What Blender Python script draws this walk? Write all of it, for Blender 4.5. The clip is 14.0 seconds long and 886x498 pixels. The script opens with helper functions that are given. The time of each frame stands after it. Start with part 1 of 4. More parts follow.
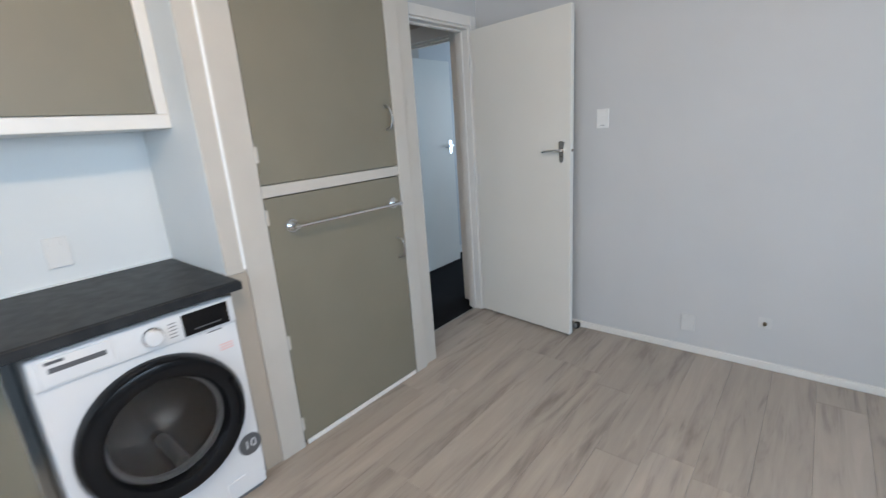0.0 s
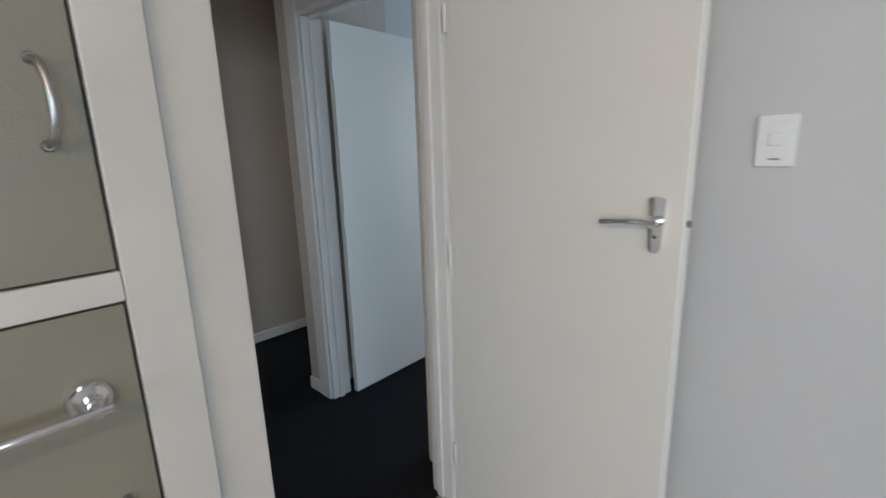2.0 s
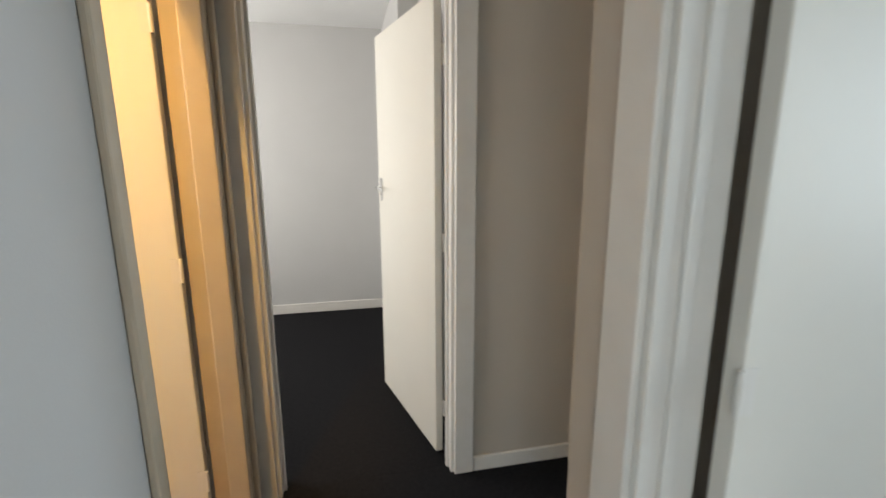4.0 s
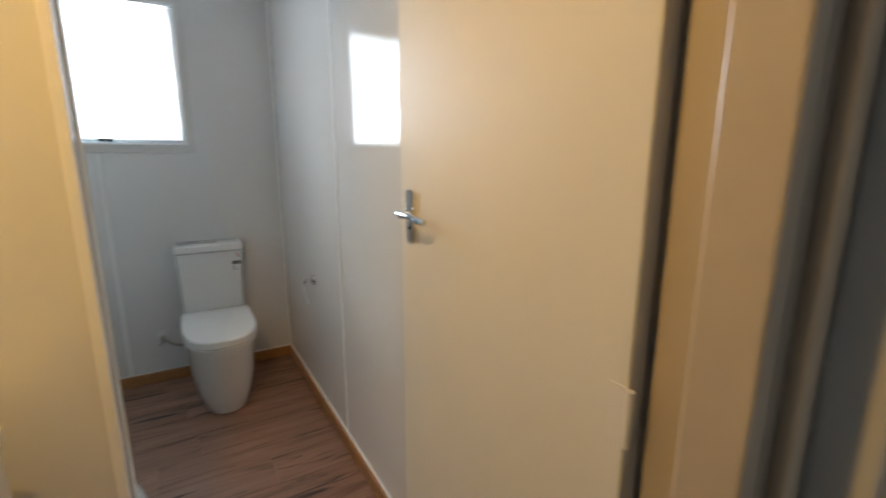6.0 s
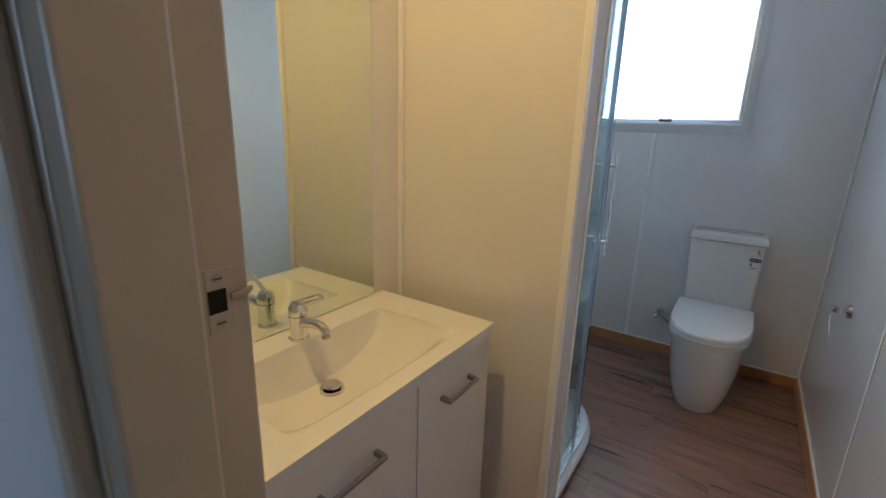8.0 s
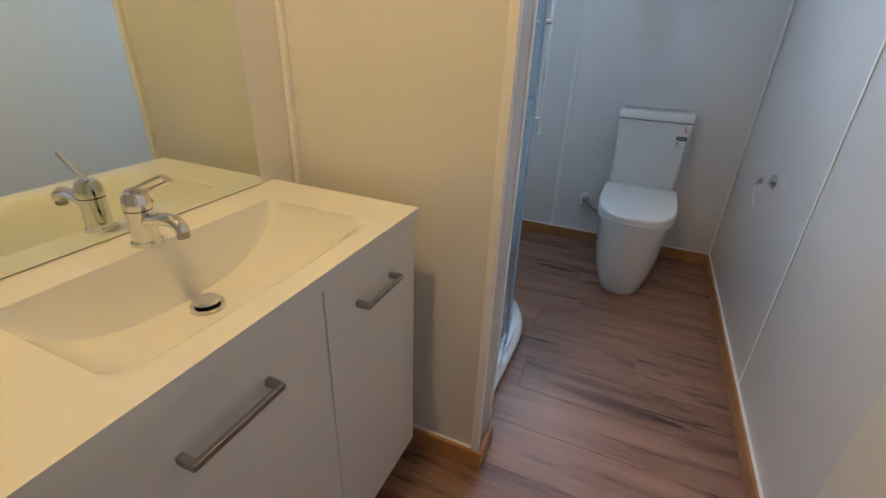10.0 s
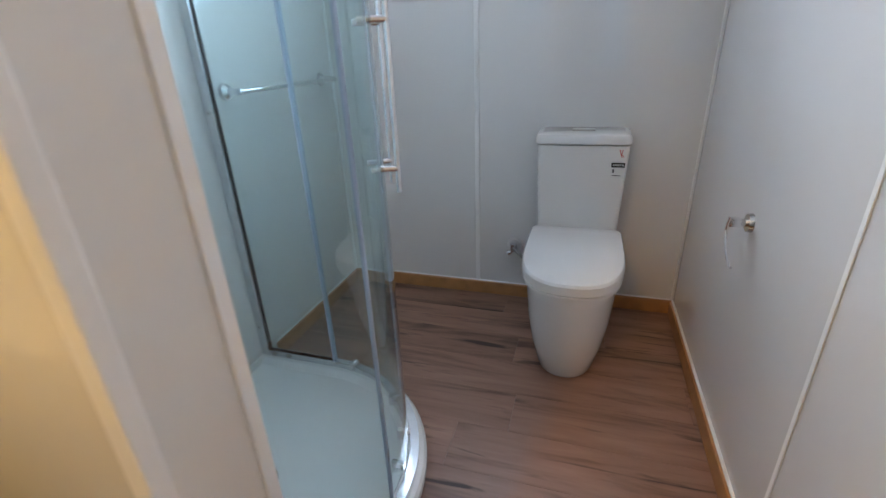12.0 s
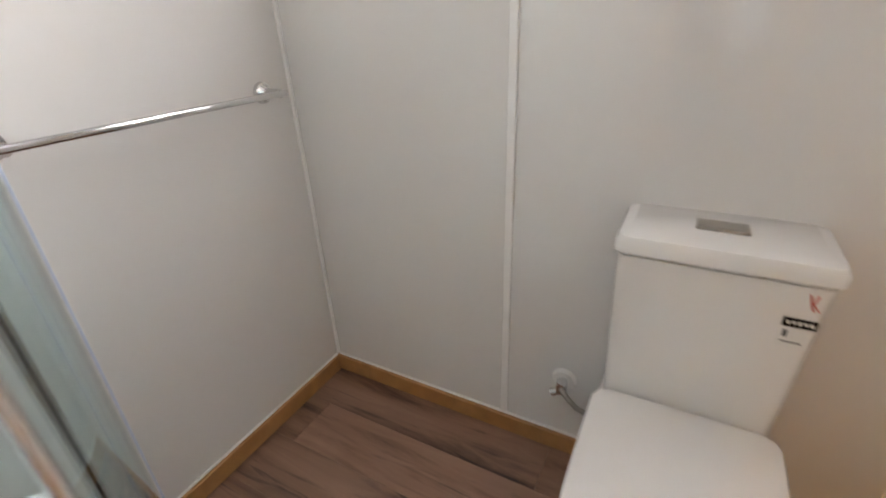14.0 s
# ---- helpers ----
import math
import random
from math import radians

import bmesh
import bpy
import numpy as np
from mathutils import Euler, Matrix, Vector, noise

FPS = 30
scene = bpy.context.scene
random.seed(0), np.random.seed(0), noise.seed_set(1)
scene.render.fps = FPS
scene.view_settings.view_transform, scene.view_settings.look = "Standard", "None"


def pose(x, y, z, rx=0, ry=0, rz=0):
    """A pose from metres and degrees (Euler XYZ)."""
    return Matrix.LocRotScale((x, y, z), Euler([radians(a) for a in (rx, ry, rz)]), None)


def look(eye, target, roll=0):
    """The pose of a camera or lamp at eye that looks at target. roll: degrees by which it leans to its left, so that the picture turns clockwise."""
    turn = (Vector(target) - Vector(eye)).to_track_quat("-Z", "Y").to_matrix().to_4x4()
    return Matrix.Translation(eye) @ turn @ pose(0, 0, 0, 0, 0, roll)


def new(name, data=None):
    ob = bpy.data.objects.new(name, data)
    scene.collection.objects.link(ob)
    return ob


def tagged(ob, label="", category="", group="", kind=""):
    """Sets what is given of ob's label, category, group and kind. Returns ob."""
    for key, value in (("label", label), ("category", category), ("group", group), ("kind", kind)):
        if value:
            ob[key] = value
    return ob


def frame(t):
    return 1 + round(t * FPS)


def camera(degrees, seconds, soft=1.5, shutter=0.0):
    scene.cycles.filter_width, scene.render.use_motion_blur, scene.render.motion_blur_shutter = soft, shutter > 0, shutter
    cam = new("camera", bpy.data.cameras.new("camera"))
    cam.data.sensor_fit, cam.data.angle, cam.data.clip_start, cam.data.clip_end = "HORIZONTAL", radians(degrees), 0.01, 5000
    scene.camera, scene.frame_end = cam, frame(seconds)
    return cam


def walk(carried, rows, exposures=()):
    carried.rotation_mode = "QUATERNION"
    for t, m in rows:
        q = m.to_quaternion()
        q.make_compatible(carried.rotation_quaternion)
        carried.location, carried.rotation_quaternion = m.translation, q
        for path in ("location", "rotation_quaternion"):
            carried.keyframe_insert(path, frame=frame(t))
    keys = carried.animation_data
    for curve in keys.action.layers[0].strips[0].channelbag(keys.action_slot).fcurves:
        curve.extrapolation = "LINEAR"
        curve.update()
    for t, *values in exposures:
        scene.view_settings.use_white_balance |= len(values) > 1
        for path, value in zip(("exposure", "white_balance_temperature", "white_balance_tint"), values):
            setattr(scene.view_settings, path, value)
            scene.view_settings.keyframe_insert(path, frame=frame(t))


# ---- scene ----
cam = camera(89.4, 14.0, soft=1.5, shutter=0.3)
PATH = [
    (0, (-2.656, -1.911, 1.389), (-1.188, -0.658, 0.866), -4.1),
    (0.5, (-2.259, -1.777, 1.392), (-0.718, -0.603, 0.896), -3.0),
    (1, (-1.895, -1.51, 1.391), (-0.352, -0.335, 0.903), -2.6),
    (1.5, (-1.454, -1.288, 1.383), (0.1, -0.121, 0.914), -2.7),
    (2, (-1.133, -1.025, 1.381), (0.299, 0.299, 0.939), -1.7),
    (2.2, (-1.011, -0.897, 1.386), (0.359, 0.494, 0.952), -1.1),
    (4.3, (-0.252, 0.585, 1.367), (-0.158, 2.543, 0.973), -0.6),
    (4.5, (-0.213, 0.677, 1.363), (-0.33, 2.635, 0.975), -0.8),
    (5, (-0.346, 1.068, 1.346), (-0.629, 3.01, 0.96), 0.4),
    (5.5, (-0.417, 1.349, 1.345), (-1.474, 3.004, 0.965), -0.1),
    (6, (-0.545, 1.519, 1.344), (-2.226, 2.522, 0.936), 0.1),
    (6.5, (-0.657, 1.557, 1.349), (-2.579, 1.912, 0.922), -0.2),
    (7, (-0.629, 1.617, 1.349), (-2.516, 1.134, 0.893), 2.6),
    (7.5, (-0.593, 1.681, 1.348), (-2.251, 0.683, 0.843), 2.2),
    (8, (-0.629, 1.698, 1.339), (-2.23, 0.618, 0.82), 1.7),
    (8.5, (-0.716, 1.646, 1.297), (-2.34, 0.647, 0.693), 1.8),
    (8.7, (-0.75, 1.627, 1.274), (-2.351, 0.658, 0.569), 1.5),
    (10.8, (-0.949, 1.595, 1.155), (-2.630, 0.965, 0.270), 1.3),
    (11, (-1.038, 1.667, 1.147), (-2.724, 1.032, 0.278), 0.4),
    (11.5, (-1.342, 1.662, 1.134), (-3.087, 1.082, 0.349), -0.4),
    (12, (-1.55, 1.666, 1.14), (-3.295, 1.094, 0.347), -2.4),
    (12.5, (-1.791, 1.648, 1.114), (-3.514, 1.141, 0.235), -5.7),
    (13, (-2.021, 1.67, 1.123), (-3.718, 1.145, 0.205), -5.5),
    (13.5, (-2.278, 1.681, 1.16), (-3.913, 0.967, 0.255), -3.8),
    (14, (-2.545, 1.561, 1.213), (-4.105, 0.688, 0.316), -2.6),
]
# seconds, stops, kelvin, tint
EXPOSURE = [
    (0, -0.25, 6450, 12), (2.2, -0.22, 6850, 13), (4.3, 0.6, 8200, 14), (5.0, 0.25, 7600, 12), (5.5, -0.22, 7000, 11), (6, -0.5, 6800, 11),
    (7, -0.78, 5500, 12), (8.7, -0.68, 6000, 13), (10.8, -0.26, 5600, 14), (11.5, -0.16, 5800, 15), (12, -0.02, 6200, 16), (12.5, 0.42, 7000, 21),
    (13, 0.5, 7600, 21), (13.5, 0.38, 8000, 22), (14, 0.36, 8100, 22)]
walk(cam, [(t, look(eye, target, roll)) for t, eye, target, roll in PATH], EXPOSURE)

# ---- world and light ----
CEIL = 2.42
world = bpy.data.worlds.new("sky")
scene.world = world
world.use_nodes = True
wn = world.node_tree.nodes
sky = wn.new("ShaderNodeTexSky")
sky.sky_type, sky.sun_disc = "NISHITA", False
sky.sun_elevation, sky.sun_rotation = radians(38), radians(150)
world.node_tree.links.new(sky.outputs["Color"], wn["Background"].inputs["Color"])
wn["Background"].inputs["Strength"].default_value = 0.10


def area_lamp(name, x, y, z, w, h, energy, colour, aim, spread=180):
    d = bpy.data.lights.new(name, "AREA")
    d.shape, d.size, d.size_y, d.energy, d.color, d.spread = "RECTANGLE", w, h, energy, colour, radians(spread)
    ob = new(name, d)
    ob.matrix_world = look((x, y, z), aim)
    return ob


DAY = (0.80, 0.90, 1.0)
area_lamp("window_light", -2.3, -4.16, 1.55, 2.3, 1.25, 52, (0.58, 0.79, 1.0), (-1.6, 0, 0.35), 140)       # kitchen window
area_lamp("window_light", -4.46, -1.7, 1.55, 1.5, 1.15, 34, (0.58, 0.79, 1.0), (0, -1.7, 0.35), 150)
area_lamp("window_light", -3.76, 1.17, 1.78, 0.80, 0.72, 16.5, DAY, (0, 1.17, 1.4), 108)       # bathroom window
area_lamp("window_light", -2.46, 3.3, 1.5, 1.5, 1.2, 38, DAY, (0, 3.3, 1.4))           # bedroom window
area_lamp("window_light", 3.66, -0.5, 1.5, 1.8, 1.3, 75, (0.55, 0.77, 1.0), (0, -0.5, 1.4))          # side room window
area_lamp("window_light", 4.06, 2.6, 1.5, 1.6, 1.3, 5, (0.32, 0.62, 1.0), (0, 2.6, 1.4))            # front room window
WARM = (1.0, 0.61, 0.19)
bulb = bpy.data.lights.new("bathroom_bulb", "SPOT")
bulb.energy, bulb.color, bulb.shadow_soft_size, bulb.spot_size, bulb.spot_blend = 53, WARM, 0.035, radians(152), 0.85
bulb_ob = new("bathroom_bulb", bulb)
bulb_ob.location = (-0.99, 1.16, CEIL - 0.03)

glow = bpy.data.lights.new("kitchen_bulb", "POINT")
glow.energy, glow.color, glow.shadow_soft_size = 58, (1.0, 0.75, 0.48), 0.06
new("kitchen_bulb", glow).location = (-2.6, -1.7, CEIL - 0.12)

# ---- materials ----
def mat(name, colour, rough=0.5, metal=0.0, var=0.06, scale=6.0, bump=0.0, bump_scale=200.0, spec=0.5, tint=None):
    m = bpy.data.materials.new(name)
    m.use_nodes = True
    nt = m.node_tree
    n, l = nt.nodes, nt.links
    b = n["Principled BSDF"]
    b.inputs["Metallic"].default_value = metal
    b.inputs["Specular IOR Level"].default_value = spec
    tc = n.new("ShaderNodeTexCoord")
    big = n.new("ShaderNodeTexNoise")
    big.inputs["Scale"].default_value, big.inputs["Detail"].default_value = scale, 6
    l.new(tc.outputs["Object"], big.inputs["Vector"])
    ramp = n.new("ShaderNodeValToRGB")
    c = Vector(colour)
    d = Vector(tint) if tint else c * (1 - 2 * var)
    ramp.color_ramp.elements[0].position, ramp.color_ramp.elements[1].position = 0.3, 0.7
    ramp.color_ramp.elements[0].color = (*d, 1)
    ramp.color_ramp.elements[1].color = (*c, 1)
    l.new(big.outputs["Fac"], ramp.inputs["Fac"])
    l.new(ramp.outputs["Color"], b.inputs["Base Color"])
    mr = n.new("ShaderNodeMapRange")
    mr.inputs["To Min"].default_value, mr.inputs["To Max"].default_value = max(0.02, rough * 0.85), min(1.0, rough * 1.15)
    l.new(big.outputs["Fac"], mr.inputs["Value"])
    l.new(mr.outputs["Result"], b.inputs["Roughness"])
    if bump:
        fine = n.new("ShaderNodeTexNoise")
        fine.inputs["Scale"].default_value, fine.inputs["Detail"].default_value = bump_scale, 4
        l.new(tc.outputs["Object"], fine.inputs["Vector"])
        bp = n.new("ShaderNodeBump")
        bp.inputs["Strength"].default_value, bp.inputs["Distance"].default_value = bump, 0.002
        l.new(fine.outputs["Fac"], bp.inputs["Height"])
        l.new(bp.outputs["Normal"], b.inputs["Normal"])
    return m


def wood_floor(name, light, mid, dark, along, joint, cracks, checks, spread):
    """Printed oak boards: long grain, dark knots and cracks, each board shifted at random."""
    m = bpy.data.materials.new(name)
    m.use_nodes = True
    n, l = m.node_tree.nodes, m.node_tree.links
    b = n["Principled BSDF"]
    geo, info = n.new("ShaderNodeNewGeometry"), n.new("ShaderNodeObjectInfo")
    off = n.new("ShaderNodeVectorMath")
    off.operation = "MULTIPLY_ADD"
    comb = n.new("ShaderNodeCombineXYZ")
    for k in ("X", "Y", "Z"):
        l.new(info.outputs["Random"], comb.inputs[k])
    off.inputs[1].default_value = (37.0, 53.0, 11.0)
    l.new(comb.outputs["Vector"], off.inputs[0])
    l.new(geo.outputs["Position"], off.inputs[2])
    mp = n.new("ShaderNodeMapping")
    mp.inputs["Scale"].default_value = (1.0, 9, 1) if along == "x" else (9, 1.0, 1)
    l.new(off.outputs["Vector"], mp.inputs["Vector"])
    grain = n.new("ShaderNodeTexNoise")
    grain.inputs["Scale"].default_value, grain.inputs["Detail"].default_value, grain.inputs["Distortion"].default_value = 1.6, 9, 0.5
    grain.inputs["Roughness"].default_value = 0.62
    l.new(mp.outputs["Vector"], grain.inputs["Vector"])
    ramp = n.new("ShaderNodeValToRGB")
    e = ramp.color_ramp.elements
    e[0].position, e[0].color = 0.30, (*dark, 1)
    e[1].position, e[1].color = 0.70, (*light, 1)
    e2 = e.new(0.45)
    e2.color = (*mid, 1)
    l.new(grain.outputs["Fac"], ramp.inputs["Fac"])
    mp2 = n.new("ShaderNodeMapping")
    mp2.inputs["Scale"].default_value = (1.7, 11, 1) if along == "x" else (11, 1.7, 1)
    l.new(off.outputs["Vector"], mp2.inputs["Vector"])
    knot = n.new("ShaderNodeTexNoise")
    knot.inputs["Scale"].default_value, knot.inputs["Detail"].default_value = 1.0, 3
    knot.inputs["Distortion"].default_value = 0.8
    l.new(mp2.outputs["Vector"], knot.inputs["Vector"])
    kr = n.new("ShaderNodeValToRGB")
    kr.color_ramp.elements[0].position, kr.color_ramp.elements[0].color = 0.58, (0, 0, 0, 1)
    kr.color_ramp.elements[1].position, kr.color_ramp.elements[1].color = 0.76, (1, 1, 1, 1)
    l.new(knot.outputs["Fac"], kr.inputs["Fac"])
    mix = n.new("ShaderNodeMix")
    mix.data_type = "RGBA"
    mix.inputs["B"].default_value = (*joint, 1)
    kf = n.new("ShaderNodeMath")
    kf.operation = "MULTIPLY"
    kf.inputs[1].default_value = cracks
    l.new(kr.outputs["Color"], kf.inputs[0])
    l.new(kf.outputs["Value"], mix.inputs["Factor"])
    l.new(ramp.outputs["Color"], mix.inputs["A"])
    # thin dark checks that run with the grain, gathered in patches
    mp3 = n.new("ShaderNodeMapping")
    mp3.inputs["Scale"].default_value = (2.6, 34, 1) if along == "x" else (34, 2.6, 1)
    l.new(off.outputs["Vector"], mp3.inputs["Vector"])
    check = n.new("ShaderNodeTexNoise")
    check.inputs["Scale"].default_value, check.inputs["Detail"].default_value = 1.0, 4
    check.inputs["Distortion"].default_value = 1.1
    l.new(mp3.outputs["Vector"], check.inputs["Vector"])
    cr = n.new("ShaderNodeValToRGB")
    cr.color_ramp.elements[0].position, cr.color_ramp.elements[0].color = 0.57, (0, 0, 0, 1)
    cr.color_ramp.elements[1].position, cr.color_ramp.elements[1].color = 0.66, (1, 1, 1, 1)
    l.new(check.outputs["Fac"], cr.inputs["Fac"])
    patch = n.new("ShaderNodeMapRange")
    patch.inputs["From Min"].default_value, patch.inputs["From Max"].default_value = 0.46, 0.60
    l.new(knot.outputs["Fac"], patch.inputs["Value"])
    cf = n.new("ShaderNodeMath")
    cf.operation = "MULTIPLY"
    cs = n.new("ShaderNodeMath")
    cs.operation = "MULTIPLY"
    cs.inputs[1].default_value = checks
    l.new(cr.outputs["Color"], cs.inputs[0])
    l.new(cs.outputs["Value"], cf.inputs[0])
    l.new(patch.outputs["Result"], cf.inputs[1])
    mix2 = n.new("ShaderNodeMix")
    mix2.data_type = "RGBA"
    mix2.inputs["B"].default_value = (*[c * 0.6 for c in joint], 1)
    l.new(cf.outputs["Value"], mix2.inputs["Factor"])
    l.new(mix.outputs["Result"], mix2.inputs["A"])
    hsv = n.new("ShaderNodeHueSaturation")
    vr = n.new("ShaderNodeMapRange")
    vr.inputs["To Min"].default_value, vr.inputs["To Max"].default_value = 1.0 - spread, 1.0 + spread
    l.new(info.outputs["Random"], vr.inputs["Value"])
    l.new(vr.outputs["Result"], hsv.inputs["Value"])
    l.new(mix2.outputs["Result"], hsv.inputs["Color"])
    l.new(hsv.outputs["Color"], b.inputs["Base Color"])
    b.inputs["Roughness"].default_value = 0.42
    bp = n.new("ShaderNodeBump")
    bp.inputs["Strength"].default_value, bp.inputs["Distance"].default_value = 0.25, 0.001
    l.new(grain.outputs["Fac"], bp.inputs["Height"])
    l.new(bp.outputs["Normal"], b.inputs["Normal"])
    return m


def glass_mat(name, colour, rough=0.0, ior=1.45):
    m = bpy.data.materials.new(name)
    m.use_nodes = True
    b = m.node_tree.nodes["Principled BSDF"]
    b.inputs["Base Color"].default_value = (*colour, 1)
    b.inputs["Roughness"].default_value = rough
    b.inputs["Transmission Weight"].default_value = 1.0
    b.inputs["IOR"].default_value = ior
    return m


def frosted_mat(name):
    m = bpy.data.materials.new(name)
    m.use_nodes = True
    n, l = m.node_tree.nodes, m.node_tree.links
    tr = n.new("ShaderNodeBsdfTranslucent")
    tr.inputs["Color"].default_value = (0.92, 0.95, 0.97, 1)
    clear = n.new("ShaderNodeBsdfTransparent")
    clear.inputs["Color"].default_value = (0.92, 0.95, 0.97, 1)
    mix = n.new("ShaderNodeMixShader")
    mix.inputs["Fac"].default_value = 0.6
    l.new(tr.outputs["BSDF"], mix.inputs[1])
    l.new(clear.outputs["BSDF"], mix.inputs[2])
    l.new(mix.outputs["Shader"], n["Material Output"].inputs["Surface"])
    return m


def glow_mat(name, colour, strength):
    m = bpy.data.materials.new(name)
    m.use_nodes = True
    b = m.node_tree.nodes["Principled BSDF"]
    b.inputs["Emission Color"].default_value = (*colour, 1)
    b.inputs["Emission Strength"].default_value = strength
    return m


WALL = mat("painted_plaster", (0.56, 0.555, 0.55), 0.55, var=0.02, scale=2.5, bump=0.12, bump_scale=160)
# taupe deepened and browned: the hall's warm shade is put into this colour
HALLWALL = mat("hall_plaster_shaded", (0.52, 0.455, 0.39), 0.6, var=0.02, scale=2.5, bump=0.12, bump_scale=160)
CEILM = mat("ceiling_paint", (0.78, 0.78, 0.78), 0.8, var=0.02, scale=3, bump=0.1)
DOORM = mat("satin_door_paint", (0.76, 0.73, 0.67), 0.48, var=0.02, scale=2.0, bump=0.05, bump_scale=120, spec=0.35)
TRIM = mat("white_gloss_trim", (0.76, 0.73, 0.69), 0.33, var=0.03, scale=9, bump=0.12, bump_scale=60)
CREAM = mat("cream_cupboard_paint", (0.53, 0.495, 0.445), 0.38, var=0.03, scale=8, bump=0.1, bump_scale=70)
WHITEP = mat("alcove_paint", (0.74, 0.76, 0.76), 0.5, var=0.02, scale=3, bump=0.08)
OLIVE = mat("olive_green_paint", (0.205, 0.183, 0.135), 0.45, var=0.04, scale=4, bump=0.18, bump_scale=320)
CARPET = mat("charcoal_carpet", (0.017, 0.017, 0.019), 1.0, var=0.22, scale=60, bump=1.0, bump_scale=420, spec=0.1)
PANEL = mat("gloss_wall_panel", (0.79, 0.78, 0.765), 0.07, var=0.012, scale=1.2, bump=0.010, bump_scale=9, spec=0.8)
STRIP = mat("white_joint_strip", (0.90, 0.895, 0.885), 0.45, var=0.02)
PINE = mat("varnished_pine", (0.55, 0.27, 0.10), 0.35, var=0.14, scale=14, bump=0.06)
CERAMIC = mat("white_ceramic", (0.82, 0.81, 0.79), 0.10, var=0.01)
ACRYLIC = mat("white_acrylic", (0.80, 0.80, 0.78), 0.16, var=0.01)
VANITYM = mat("white_laminate", (0.76, 0.74, 0.71), 0.30, var=0.015)
CHROME = mat("chrome", (0.78, 0.78, 0.79), 0.05, metal=1.0, var=0.03)
STEEL = mat("brushed_steel", (0.40, 0.385, 0.365), 0.30, metal=1.0, var=0.06, scale=40)
ALU = mat("bright_aluminium", (0.74, 0.77, 0.80), 0.24, metal=1.0, var=0.04, scale=30)
BRONZE = mat("aged_brass", (0.30, 0.24, 0.17), 0.35, metal=1.0, var=0.2, scale=60)
BLACK = mat("black_plastic", (0.006, 0.006, 0.007), 0.20, var=0.1, spec=0.25)
DARK = mat("dark_gap", (0.02, 0.017, 0.014), 0.8, var=0.2)
RUBBER = mat("grey_rubber", (0.18, 0.18, 0.18), 0.6)
BENCH = mat("charcoal_laminate", (0.012, 0.013, 0.015), 0.45, var=0.25, scale=18, tint=(0.030, 0.031, 0.033), bump=0.08, spec=0.22)
ENAMEL = mat("white_enamel", (0.72, 0.71, 0.71), 0.22, var=0.01)
PRINT = mat("grey_print", (0.10, 0.10, 0.105), 0.4)
REDP = mat("red_print", (0.62, 0.10, 0.08), 0.45)
PINKP = mat("pink_print", (0.80, 0.50, 0.47), 0.45)
PAPER = mat("white_paper", (0.80, 0.80, 0.78), 0.7)
PLASTIC = mat("white_plastic", (0.78, 0.77, 0.75), 0.28, var=0.01)
KITCHEN_OAK = wood_floor("grey_oak_vinyl", (0.44, 0.372, 0.312), (0.37, 0.312, 0.262), (0.25, 0.205, 0.172), "x", (0.13, 0.107, 0.093), 0.62, 0.22, 0.07)
BATH_OAK = wood_floor("brown_oak_vinyl", (0.40, 0.232, 0.163), (0.29, 0.160, 0.109), (0.125, 0.062, 0.041), "y", (0.040, 0.022, 0.016), 0.60, 0.85, 0.13)
GLASS = glass_mat("clear_glass", (0.80, 0.94, 0.95))
DRUMGLASS = glass_mat("washer_glass", (0.88, 0.88, 0.89))
OLDCREAM = mat("old_cream_gloss", (0.53, 0.445, 0.345), 0.30, var=0.04, scale=9, bump=0.14, bump_scale=60)
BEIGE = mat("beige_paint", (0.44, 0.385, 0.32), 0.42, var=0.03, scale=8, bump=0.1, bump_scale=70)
PAINTED = mat("painted_plate", (0.63, 0.62, 0.60), 0.45, var=0.03, scale=20, bump=0.08)
MIRROR = mat("silvered_mirror", (0.80, 0.86, 0.80), 0.02, metal=1.0, var=0.0)
FROST = frosted_mat("frosted_pane")
SEAL = mat("blue_grey_seal", (0.40, 0.48, 0.60), 0.3, var=0.02)
WTRIM = mat("window_trim_paint", (0.68, 0.665, 0.64), 0.4, var=0.02)
DRUM = mat("dark_steel_drum", (0.30, 0.26, 0.22), 0.22, metal=1.0, var=0.35, scale=25)
GLOW = glow_mat("lamp_glow", WARM, 40.0)

# ---- builders ----
def box(bm, x0, x1, y0, y1, z0, z1, r=0.0, seg=2):
    res = bmesh.ops.create_cube(bm, size=1.0)
    vs = res["verts"]
    for v in vs:
        v.co = Vector(((x0 + x1) / 2 + v.co.x * (x1 - x0), (y0 + y1) / 2 + v.co.y * (y1 - y0), (z0 + z1) / 2 + v.co.z * (z1 - z0)))
    if r:
        es = list({e for v in vs for e in v.link_edges})
        bmesh.ops.bevel(bm, geom=es, offset=r, segments=seg, profile=0.5, affect="EDGES")
    return bm


def B(*a, **k):
    return box(bmesh.new(), *a, **k)


def rod(bm, a, b, r, seg=14, r2=None):
    a, b = Vector(a), Vector(b)
    d = b - a
    res = bmesh.ops.create_cone(bm, cap_ends=True, segments=seg, radius1=r, radius2=r if r2 is None else r2, depth=d.length)
    m = Matrix.Translation((a + b) / 2) @ d.to_track_quat("Z", "Y").to_matrix().to_4x4()
    bmesh.ops.transform(bm, matrix=m, verts=res["verts"])
    return bm


